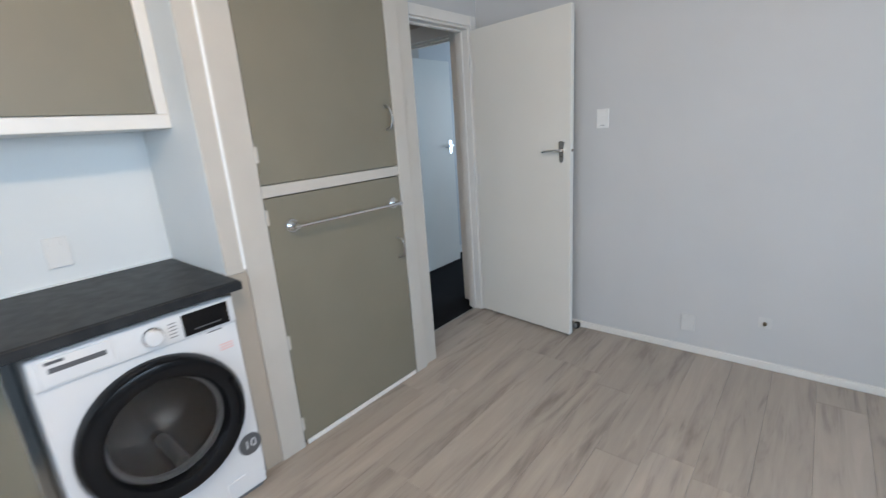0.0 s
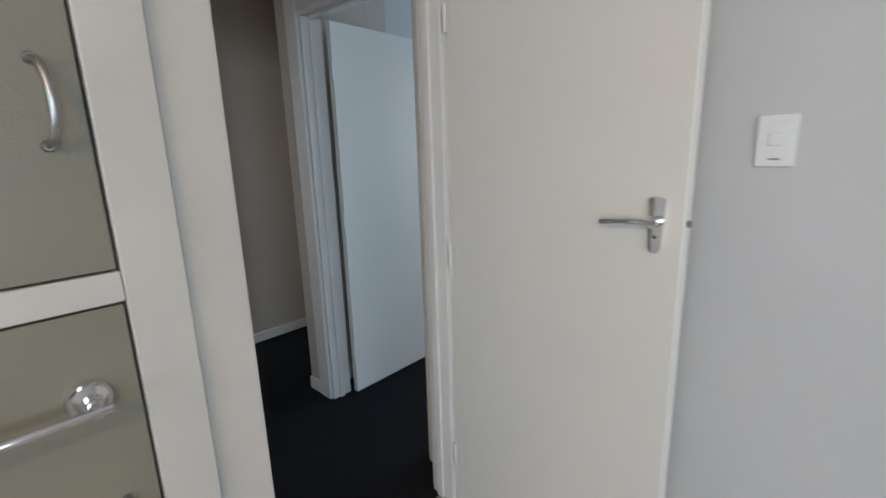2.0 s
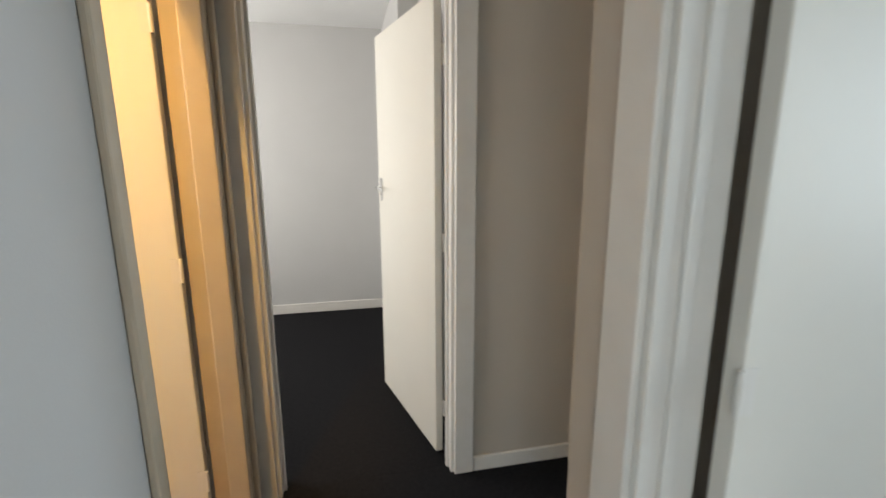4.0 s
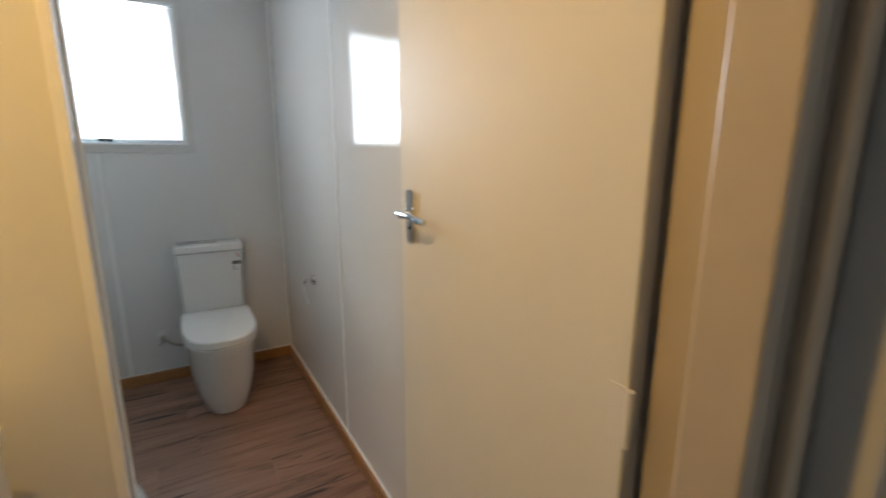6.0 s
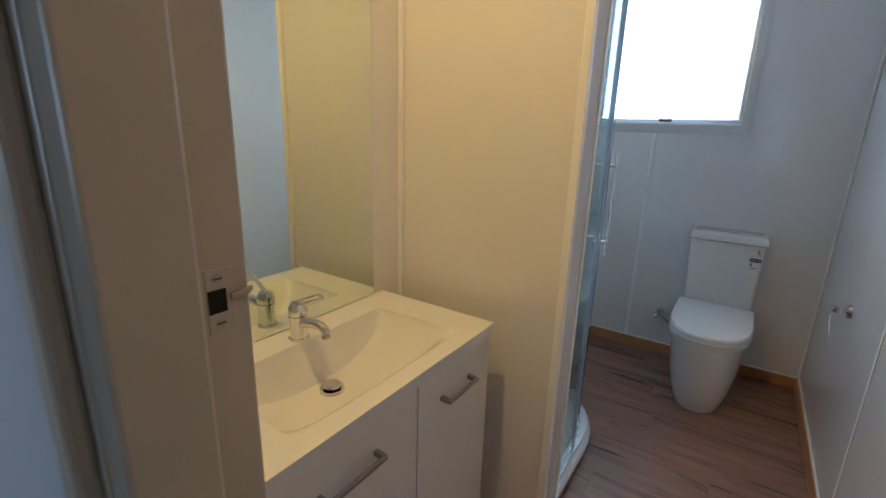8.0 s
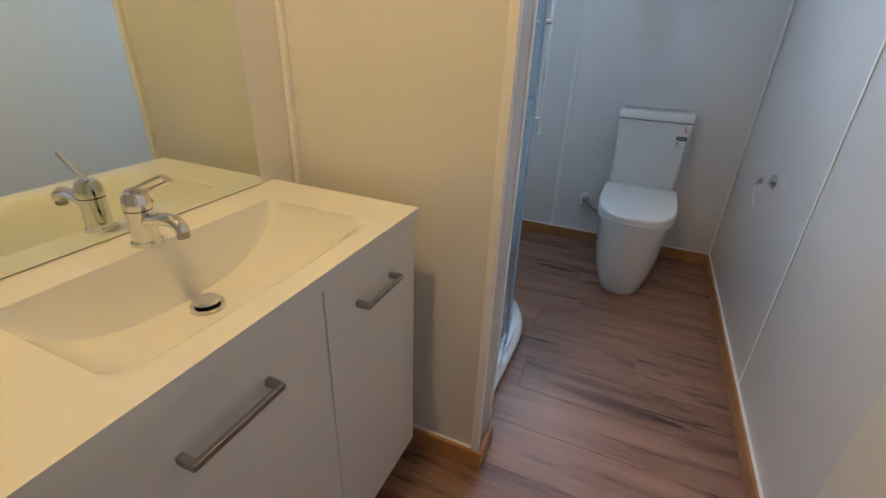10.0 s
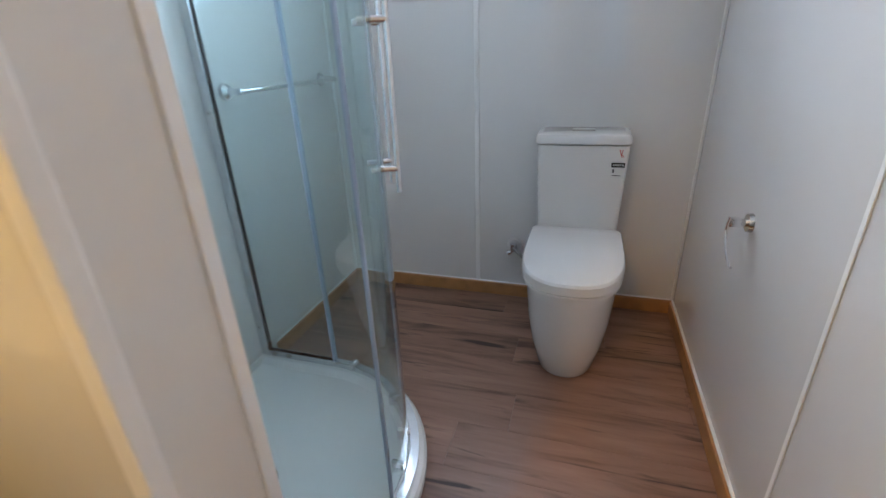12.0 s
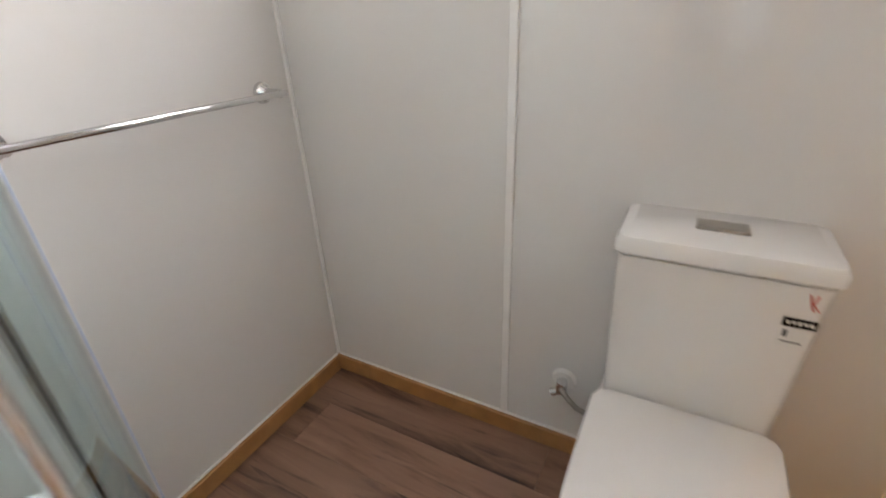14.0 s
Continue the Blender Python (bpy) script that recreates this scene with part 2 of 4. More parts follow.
def tube(bm, pts, r, seg=10, flat=1.0):
    """A bent rod through the points; flat < 1 squashes it in its own second axis."""
    pts = [Vector(p) for p in pts]
    rings, up = [], None
    for i, p in enumerate(pts):
        d = (pts[min(i + 1, len(pts) - 1)] - pts[max(i - 1, 0)]).normalized()
        if up is None:
            up = d.orthogonal().normalized()
        up = (up - d * up.dot(d)).normalized()
        side = d.cross(up)
        rings.append([bm.verts.new(p + (math.cos(a) * up + math.sin(a) * side * flat) * r) for a in [2 * math.pi * k / seg for k in range(seg)]])
    for a, b in zip(rings, rings[1:]):
        for k in range(seg):
            bm.faces.new((a[k], a[(k + 1) % seg], b[(k + 1) % seg], b[k]))
    bm.faces.new(rings[0][::-1])
    bm.faces.new(rings[-1])
    return bm


def loft(bm, rings, caps=True):
    made = [[bm.verts.new(p) for p in ring] for ring in rings]
    n = len(made[0])
    for a, b in zip(made, made[1:]):
        for k in range(n):
            bm.faces.new((a[k], a[(k + 1) % n], b[(k + 1) % n], b[k]))
    if caps:
        bm.faces.new(made[0][::-1])
        bm.faces.new(made[-1])
    return bm


def part(name, bm, material, parent=None, label="", smooth=False):
    me = bpy.data.meshes.new(name)
    bmesh.ops.recalc_face_normals(bm, faces=bm.faces)
    bm.to_mesh(me)
    bm.free()
    me.materials.append(material)
    if smooth:
        for p in me.polygons:
            p.use_smooth = True
        me.set_sharp_from_angle(angle=radians(38))
    ob = new(name, me)
    if parent:
        ob.parent = parent
    if label:
        ob["label"] = label
    return ob


def thing(name, m, label, category, group="", kind=""):
    ob = new(name)
    ob.empty_display_size = 0.1
    ob.matrix_world = m
    return tagged(ob, label, category, group, kind)


def structure(name, bm, material, label, category):
    return tagged(part(name, bm, material), label, category, kind="structure")


def wall_boxes(axis, a0, a1, s0, s1, holes=(), z1=CEIL):
    """A wall across axis ('x': its faces look along x) from a0 to a1 thick, s0 to s1 long, with holes (s, s, z, z)."""
    bm = bmesh.new()
    cuts = sorted(holes)
    def put(u0, u1, w0, w1):
        if u1 - u0 > 1e-4 and w1 - w0 > 1e-4:
            if axis == "x":
                box(bm, a0, a1, u0, u1, w0, w1)
            else:
                box(bm, u0, u1, a0, a1, w0, w1)
    at = s0
    for h0, h1, w0, w1 in cuts:
        put(at, h0, 0, z1)
        put(h0, h1, 0, w0)
        put(h0, h1, w1, z1)
        at = h1
    put(at, s1, 0, z1)
    return bm

# ---- structure ----
DH = 2.03      # height of the door openings
structure("floor_base", B(-4.45, 4.0, -4.15, 4.6, -0.14, -0.012), DARK, "dark sub-floor under all the rooms", "floor")
structure("carpet_floor", B(-0.735, 0.675, 0.06, 2.18, -0.012, 0.0), CARPET, "charcoal loop carpet in the small hall", "carpet")
structure("carpet_floor", B(-2.4, 0.2, 2.181, 4.51, -0.012, 0.0), CARPET, "charcoal carpet across the bedroom floor", "carpet")
structure("carpet_floor", B(0.12, 3.6, -3.0, 1.14, -0.012, 0.0005), CARPET, "charcoal carpet in the side room", "carpet")
structure("carpet_floor", B(0.676, 4.0, 1.141, 4.45, -0.012, 0.0), CARPET, "charcoal carpet in the front room", "carpet")
structure("ceiling", B(-4.45, 4.1, -4.2, 4.6, CEIL, CEIL + 0.1), CEILM, "flat white painted ceiling", "ceiling")

# kitchen and laundry
structure("wall_kitchen_east", wall_boxes("x", 0.096, 0.215, -4.15, 0.105), WALL, "smooth pale grey painted plaster wall", "wall")
structure("wall_kitchen_south", wall_boxes("y", -4.15, -4.03, -4.45, 0.096, [(-3.45, -1.15, 0.92, 2.18)]), WALL, "pale painted wall with a wide window", "wall")
structure("wall_kitchen_west", wall_boxes("x", -4.45, -4.33, -4.03, 0.44, [(-2.45, -0.95, 0.98, 2.13)]), WALL, "pale painted kitchen wall with a window", "wall")
structure("wall_kitchen_door", wall_boxes("y", 0.0, 0.105, -0.895, 0.096, [(-0.76, 0.012, 0.0, DH)]), WALL, "painted wall round the kitchen doorway", "wall")
structure("wall_cupboard_end", B(-0.8915, -0.787, -0.199, -0.001, 0, CEIL, r=0.004), CREAM, "white painted end panel beside the doorway", "wall")
structure("wall_alcove_post", B(-1.945, -1.8685, -0.1975, 0.44, 0.892, CEIL), WHITEP, "white painted post between alcove and cupboards", "wall")
structure("trim_post_front", B(-1.944, -1.8690, -0.206, -0.198, 0.893, CEIL, r=0.002, seg=1), CREAM, "cream painted facing board on the post", "trim")
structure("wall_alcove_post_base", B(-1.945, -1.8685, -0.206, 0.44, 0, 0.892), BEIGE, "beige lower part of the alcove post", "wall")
structure("wall_alcove_back", wall_boxes("y", 0.32, 0.44, -4.33, -1.946), WHITEP, "pale painted back wall of the washing alcove", "wall")
structure("wall_behind_cupboards", B(-1.871, -0.76, 0.40, 0.44, 0, CEIL), WALL, "plain wall behind the tall cupboards", "wall")

# hall
structure("wall_hall_west", wall_boxes("x", -0.856, -0.726, 0.106, 2.134, [(1.302, 2.035, 0.0, DH)]), WALL, "grey-white hall wall with the bathroom doorway", "wall")
structure("wall_hall_north", wall_boxes("y", 2.135, 2.245, -0.856, 0.770, [(-0.668, 0.085, 0.0, DH)]), HALLWALL, "hall wall with the bedroom doorway, in shade-darkened taupe", "wall")
structure("wall_hall_east", wall_boxes("x", 0.122, 0.235, 0.106, 1.235, [(0.235, 1.03, 0.0, DH)]), HALLWALL, "hall wall with the side room doorway, in shade-darkened taupe", "wall")
structure("wall_hall_recess", B(0.236, 0.624, 1.145, 1.235, 0, CEIL), HALLWALL, "wall of the short hall recess, in shade-darkened taupe", "wall")
structure("wall_hall_end", wall_boxes("x", 0.625, 0.770, 1.145, 2.134, [(1.29, 2.03, 0.0, DH)]), HALLWALL, "end wall with the front room doorway, in shade-darkened taupe", "wall")

# bedroom, side room, front room
structure("wall_bedroom_north", wall_boxes("y", 4.47, 4.60, -2.45, 0.30), WALL, "plain pale grey bedroom wall", "wall")
structure("wall_bedroom_east", wall_boxes("x", 0.135, 0.28, 2.246, 4.469), WALL, "pale bedroom side wall", "wall")
structure("wall_bedroom_nib", B(0.012, 0.1345, 3.30, 4.469, 0, CEIL), WALL, "pale boxed-out bedroom wall beside the door", "wall")
structure("wall_bedroom_west", wall_boxes("x", -2.45, -2.33, 2.246, 4.469, [(2.55, 4.05, 0.9, 2.1)]), WALL, "bedroom wall with a window", "wall")
structure("wall_side_room_south", wall_boxes("y", -3.1, -3.0, 0.216, 3.65), WALL, "plain wall of the side room", "wall")
structure("wall_side_room_east", wall_boxes("x", 3.55, 3.65, -2.999, 1.14, [(-1.4, 0.4, 0.85, 2.15)]), WALL, "side room wall with a window", "wall")
structure("wall_side_room_north", wall_boxes("y", 1.145, 1.235, 0.771, 4.05), WALL, "wall between side room and front room", "wall")
structure("wall_front_room_east", wall_boxes("x", 3.95, 4.05, 1.236, 4.44, [(1.8, 3.4, 0.85, 2.15)]), WALL, "front room wall with a window", "wall")
structure("wall_front_room_north", wall_boxes("y", 4.44, 4.54, 0.301, 4.05), WALL, "plain wall of the front room", "wall")

# bathroom, lined with glossy panels
structure("wall_bath_north", wall_boxes("y", 2.108, 2.234, -3.70, -0.857), PANEL, "glossy white wall lining panel", "wall")
structure("wall_bath_window", wall_boxes("x", -3.70, -3.572, 0.36, 2.107, [(0.86, 1.612, 1.405, 2.16)]), PANEL, "glossy white lined wall with the window", "wall")
structure("wall_shower", wall_boxes("y", 0.441, 0.49, -3.571, -1.834), PANEL, "glossy white lined wall behind the shower", "wall")
structure("wall_mirror", wall_boxes("y", 0.68, 0.782, -1.734, -0.857), PANEL, "glossy white lined wall behind the mirror", "wall")
structure("wall_divider", B(-1.834, -1.734, 0.441, 1.347, 0, CEIL), PANEL, "glossy lined partition between vanity and shower", "wall")

# joint strips on the panels
def strip(x0, x1, y0, y1, z0=0.07, z1=CEIL):
    structure("trim_strip", B(x0, x1, y0, y1, z0, z1, r=0.0015, seg=1), STRIP, "slim white plastic joint strip on the wall lining", "trim")


strip(-3.571, -3.5645, 1.179, 1.200, 0.07, 1.35)
strip(-3.571, -3.560, 0.491, 0.502)
strip(-3.571, -3.560, 2.096, 2.107)
strip(-2.406, -2.392, 2.1045, 2.1075)
strip(-1.733, -1.718, 0.783, 0.798)
strip(-1.739, -1.719, 1.330, 1.352)
strip(-1.849, -1.830, 1.330, 1.352, 0.09)
strip(-0.872, -0.857, 0.783, 0.798)

# skirtings
def skirting(name, x0, x1, y0, y1, h, material, label):
    structure(name, B(x0, x1, y0, y1, 0, h, r=0.003, seg=1), material, label, "skirting")


def seal(x0, x1, y0, y1):
    structure("trim_seal", B(x0, x1, y0, y1, 0.0662, 0.0705, r=0.001, seg=1), STRIP, "thin white sealant line above the skirting", "trim")


seal(-3.571, -3.562, 0.504, 2.095)
seal(-3.559, -1.0, 2.098, 2.1075)
seal(-3.559, -2.83, 0.491, 0.500)
seal(-1.733, -1.724, 0.82, 1.329)
skirting("baseboard", -3.571, -3.553, 0.492, 2.106, 0.066, PINE, "varnished pine skirting along the window wall")
skirting("baseboard", -3.552, -1.0, 2.090, 2.107, 0.066, PINE, "varnished pine skirting along the long bathroom wall")
skirting("baseboard", -3.552, -2.83, 0.491, 0.508, 0.066, PINE, "varnished pine skirting behind the shower")
skirting("baseboard", -1.733, -1.716, 0.82, 1.3635, 0.066, PINE, "varnished pine skirting on the partition")
skirting("baseboard", -1.834, -1.734, 1.348, 1.364, 0.066, PINE, "varnished pine skirting round the partition end")
skirting("baseboard", 0.080, 0.0955, -4.02, -0.001, 0.042, TRIM, "low white painted skirting on the kitchen wall")
skirting("baseboard", -2.32, 0.0115, 4.4545, 4.4695, 0.085, TRIM, "white painted skirting in the bedroom")
skirting("baseboard", -0.003, 0.0115, 3.30, 4.454, 0.085, TRIM, "white painted bedroom skirting")
skirting("baseboard", 0.165, 0.624, 2.120, 2.134, 0.070, TRIM, "white painted skirting in the hall")
skirting("baseboard", 0.108, 0.1215, 1.13, 1.235, 0.075, TRIM, "white painted skirting block by the doorway")
skirting("baseboard", 0.30, 3.54, 1.130, 1.1445, 0.085, TRIM, "white painted skirting in the side room")
skirting("baseboard", 3.935, 3.949, 1.24, 4.43, 0.085, TRIM, "white painted skirting in the front room")
skirting("baseboard", -0.7255, -0.713, 0.11, 1.272, 0.070, TRIM, "white painted hall skirting")
skirting("baseboard", -1.735, -0.99, -0.216, -0.202, 0.022, TRIM, "thin white bead along the cupboard foot")
structure("threshold_strip", B(-0.745, 0.0, 0.048, 0.064, -0.002, 0.005, r=0.002, seg=1), STEEL, "thin metal strip between vinyl and carpet", "threshold")
structure("threshold_strip", B(-0.752, -0.734, 1.345, 1.99, -0.002, 0.005, r=0.002, seg=1), STEEL, "thin metal strip at the bathroom doorway", "threshold")


# door frames: jambs, head, stops and architraves
def door_frame(name, axis, a0, a1, s0, s1, sides, jamb=0.022, arch=0.062, stop=None, stop_t=0.011, round_r=0.002, label="white painted timber door frame", cut=(), paint=TRIM):
    """axis 'x': the wall's faces look along x from a0 to a1; the opening runs s0 to s1. sides: -1 and 1 faces with architraves."""
    fr = thing(name, Matrix.Identity(4), label, "door frame", kind="structure")
    def bx(u0, u1, w0, w1, z0, z1, r=0.003):
        return B(u0, u1, w0, w1, z0, z1, r=r) if axis == "x" else B(w0, w1, u0, u1, z0, z1, r=r)
    part("jamb", bx(a0 - 0.001, a1 + 0.001, s0, s0 + jamb, 0, DH - jamb), paint, fr)
    part("jamb", bx(a0 - 0.001, a1 + 0.001, s1 - jamb, s1, 0, DH - jamb), paint, fr)
    part("head", bx(a0 - 0.001, a1 + 0.001, s0, s1, DH - jamb, DH), paint, fr)
    if stop:
        part("stop", bx(stop[0], stop[1], s0 + jamb, s0 + jamb + stop_t, 0, DH - jamb - 0.012, round_r), paint, fr)
        part("stop", bx(stop[0], stop[1], s1 - jamb - stop_t, s1 - jamb, 0, DH - jamb - 0.012, round_r), paint, fr)
        part("stop", bx(stop[0], stop[1], s0 + jamb, s1 - jamb, DH - jamb - 0.012, DH - jamb, 0.002), paint, fr)
    for side in sides:
        f0, f1 = (a0 - 0.018, a0 - 0.0005) if side < 0 else (a1 + 0.0005, a1 + 0.018)
        lo, hi = s0 + 0.008 - arch, s1 - 0.008 + arch
        if cut:
            lo, hi = max(lo, cut[0]), min(hi, cut[1])
        part("architrave", bx(f0, f1, lo, s0 + 0.008, 0, DH + arch - 0.006, 0.005), paint, fr)
        part("architrave", bx(f0, f1, s1 - 0.008, hi, 0, DH + arch - 0.006, 0.005), paint, fr)
        part("architrave", bx(f0 + 0.001, f1, s0 + 0.0081, s1 - 0.0081, DH - 0.008, DH + arch - 0.006, 0.005), paint, fr)
    return fr


kitchen_frame = door_frame("door_frame_1", "y", 0.0, 0.105, -0.76, 0.012, (-1, 1), stop=(0.045, 0.075), cut=(-0.786, 0.094))
bath_frame = door_frame("door_frame_2", "x", -0.856, -0.726, 1.302, 2.035, (1,), arch=0.036, round_r=0.004, stop=(-0.796, -0.7265), stop_t=0.038, cut=(1.2, 2.115), label="cream painted bathroom door frame with a strike plate", paint=OLDCREAM)
bed_frame = door_frame("door_frame_3", "y", 2.135, 2.245, -0.668, 0.085, (-1,), arch=0.085, stop=(2.175, 2.20), cut=(-0.725, 0.3), label="white painted bedroom door frame")
side_frame = door_frame("door_frame_4", "x", 0.122, 0.235, 0.235, 1.03, (-1,), arch=0.10, stop=(0.160, 0.185))
front_frame = door_frame("door_frame_5", "x", 0.625, 0.770, 1.29, 2.03, (-1,), arch=0.075, stop=(0.670, 0.695), cut=(1.24, 2.115), paint=OLDCREAM, label="cream painted front room door frame")


def strike_plate(parent):
    z = 1.1845
    plate = part("strike_plate", B(-0.8420, -0.8160, 1.3230, 1.3250, z - 0.030, z + 0.030, r=0.0007, seg=1), OLDCREAM, parent, "painted-over metal strike plate")
    part("keep_hole", B(-0.8340, -0.8170, 1.3240, 1.3255, z - 0.011, z + 0.011), BLACK, plate)
    for dz in (-0.021, 0.021):
        screw = part("screw", rod(bmesh.new(), (-0.8270, 1.3240, z + dz), (-0.8270, 1.3258, z + dz), 0.0050), BEIGE, plate)
        part("slot", B(-0.8310, -0.8230, 1.3256, 1.3261, z + dz - 0.0007, z + dz + 0.0007), DARK, screw)
    part("keep_lip", tube(bmesh.new(), [(-0.8380, 1.3245, z), (-0.8480, 1.3270, z + 0.001), (-0.8560, 1.3225, z + 0.001)], 0.008, flat=0.45), OLDCREAM, plate, smooth=True)


strike_plate(bath_frame)
sp = part("strike_plate", B(0.725, 0.755, 2.0045, 2.0085, 1.15, 1.22, r=0.0008, seg=1), CREAM, front_frame, "painted-over metal strike plate")
part("keep_hole", B(0.737, 0.751, 2.0038, 2.0046, 1.172, 1.196), BLACK, sp)


# door leaves, built along +x from the hinge, the face with the knuckles at y = 0
def lever(parent, x, z, side, sign, material):
    """side: +1 or -1, the face; sign: the way the lever points along x."""
    y = 0.0 if side < 0 else 0.035
    bm = bmesh.new()
    w = 0.019
    ring = []
    for k in range(7):
        a = math.pi * k / 6
        ring.append((x + w * math.cos(a), z + 0.052 + 0.008 * math.sin(a)))
    for k in range(7):
        a = math.pi + math.pi * k / 6
        ring.append((x + w * 0.72 * math.cos(a), z - 0.052 + 0.016 * math.sin(a)))
    loft(bm, [[(px, y + side * d, pz) for px, pz in ring] for d in (0.0, 0.007)])
    h = part("door_handle", bm, material, parent, "chrome lever on a tapered backplate", smooth=True)
    bm = bmesh.new()
    rod(bm, (x, y + side * 0.006, z + 0.004), (x, y + side * 0.032, z + 0.004), 0.011)
    tube(bm, [(x - sign * 0.008, y + side * 0.034, z + 0.006), (x + sign * 0.02, y + side * 0.036, z + 0.007), (x + sign * 0.06, y + side * 0.037, z + 0.005), (x + sign * 0.095, y + side * 0.035, z + 0.001), (x + sign * 0.118, y + side * 0.033, z - 0.002)], 0.0080, 12, 0.75)
    part("lever", bm, material, h, smooth=True)
    part("keyhole", rod(bmesh.new(), (x, y + side * 0.0065, z - 0.03), (x, y + side * 0.0085, z - 0.03), 0.004, 10), DARK, h)


def door(name, hx, hy, angle, width, label, handle_z=1.19, height=1.985):
    d = thing(name, pose(hx, hy, 0.012, 0, 0, angle), label, "door", kind="structure")
    part("leaf", B(0.002, width, 0.0, 0.035, 0, height, r=0.003), DOORM, d)
    for s in (-1, 1):
        lever(d, width - 0.058, handle_z, s, -1, CHROME)
    part("latch", B(width - 0.001, width + 0.006, 0.012, 0.024, handle_z - 0.004, handle_z + 0.010, r=0.001, seg=1), BRONZE, d, "small brass latch bolt")
    for z in (0.22, 1.0, 1.76):
        bm = rod(bmesh.new(), (-0.004, -0.004, z - 0.04), (-0.004, -0.004, z + 0.04), 0.0055, 10)
        box(bm, -0.003, 0.03, -0.0015, 0.0, z - 0.04, z + 0.04)
        part("hinge", bm, TRIM, d, "painted-over butt hinge")
    return d


door("door_1", -0.002, -0.020, 263.0 , 0.752, "white painted flush kitchen door standing open")
door("door_2", -0.872, 1.993, 180.0, 0.668, "cream painted flush bathroom door standing open", handle_z=1.195).scale = (1, -1, 1)
door("door_3", 0.060, 2.280, 103.6, 0.755, "white painted flush bedroom door standing open")
door("door_4", 0.244, 0.955, 1.0, 0.755, "white painted flush side room door standing open")
door("door_5", 0.772, 1.318, 4.0, 0.69, "white painted flush front room door standing open")

# ---- kitchen and laundry things ----
def d_handle(parent, x, y, z0, z1, label="satin chrome bow handle"):
    zm = (z0 + z1) / 2
    pts = [(x, y, z1), (x, y - 0.012, z1 - 0.004)]
    for k in range(1, 8):
        a = math.pi * k / 8
        pts.append((x + 0.010 * math.sin(a), y - 0.012 - 0.022 * math.sin(a), zm + (z1 - z0) / 2 * math.cos(a)))
    pts += [(x, y - 0.012, z0 + 0.004), (x, y, z0)]
    h = part("handle", tube(bmesh.new(), pts, 0.0055, 10), STEEL, parent, label, smooth=True)
    for z in (z0, z1):
        part("handle_foot", rod(bmesh.new(), (x, y + 0.001, z), (x, y - 0.006, z), 0.009, 12, 0.006), STEEL, h, smooth=True)


def tall_cupboard():
    c = thing("built_in_cupboard", Matrix.Identity(4), "tall built-in cupboard, olive doors in a cream frame", "cupboard")
    F = -0.217
    part("carcass", B(-1.862, -0.90, F + 0.03, 0.395, 0.0, CEIL - 0.002), DARK, c)
    part("stile", B(-1.868, -1.752, F, F + 0.028, 0, CEIL - 0.003, r=0.003), CREAM, c)
    part("stile", B(-0.981, -0.893, F, F + 0.028, 0, CEIL - 0.003, r=0.003), CREAM, c)
    part("rail", B(-1.7515, -0.9815, F + 0.0005, F + 0.028, 1.164, 1.212, r=0.003), CREAM, c)
    part("rail", B(-1.7515, -0.9815, F + 0.0005, F + 0.028, 2.23, CEIL - 0.003, r=0.003), CREAM, c)
    up = part("door", B(-1.7475, -0.9855, F + 0.003, F + 0.024, 1.2155, 2.2265, r=0.002), OLIVE, c, "olive green painted upper door")
    lo = part("door", B(-1.7475, -0.9855, F + 0.003, F + 0.024, 0.026, 1.160, r=0.002), OLIVE, c, "olive green painted lower door")
    d_handle(up, -1.034, F + 0.003, 1.398, 1.510)
    d_handle(lo, -1.032, F + 0.003, 0.728, 0.838)
    for d, zs in ((up, (1.335, 2.08)), (lo, (1.085, 0.53, 0.12))):
        for z in zs:
            part("hinge", B(-1.756, -1.742, F - 0.006, F + 0.002, z - 0.032, z + 0.032, r=0.003), CREAM, d, "painted-over hinge")


def towel_bar(name, p0, p1, out, label, r=0.007, foot=0.024):
    """A wall bar from p0 to p1 (points on the surface), standing off by the vector out."""
    t = thing(name, Matrix.Translation(p0), label, "towel rail")
    a, b, o = Vector((0, 0, 0)), Vector(p1) - Vector(p0), Vector(out)
    e = (b - a).normalized() * 0.018
    part("bar", rod(bmesh.new(), a + o - e, b + o + e, r), CHROME, t, smooth=True)
    for q in (a, b):
        bm = rod(bmesh.new(), q, q + o.normalized() * 0.010, foot, 24, foot * 0.9)
        rod(bm, q + o.normalized() * 0.008, q + o.normalized() * 0.022, foot * 0.8, 20, foot * 0.45)
        rod(bm, q + o.normalized() * 0.015, q + o, r * 1.5, 14)
        part("bracket", bm, CHROME, t, smooth=True)
    return t


def wall_cabinet():
    c = thing("wall_cabinet", pose(-3.0, 0.0, 1.458), "wall cabinet with olive doors and white frame", "cabinet")
    W, D, H = 1.054, 0.318, 0.955
    part("carcass", B(0, W, 0.022, D, 0, H, r=0.002), TRIM, c)
    part("bottom_rail", B(0, W, 0.0, 0.021, 0.0, 0.05, r=0.003), TRIM, c)
    part("stile", B(W - 0.042, W, 0.0, 0.021, 0.0505, H, r=0.003), TRIM, c)
    part("stile", B(0.5, 0.545, 0.0, 0.021, 0.0505, H, r=0.003), TRIM, c)
    part("stile", B(0, 0.042, 0.0, 0.021, 0.0505, H, r=0.003), TRIM, c)
    for x0, x1 in ((0.548, W - 0.045), (0.045, 0.497)):
        part("door", B(x0, x1, 0.003, 0.02, 0.053, H - 0.02, r=0.002), OLIVE, c, "olive green painted door")


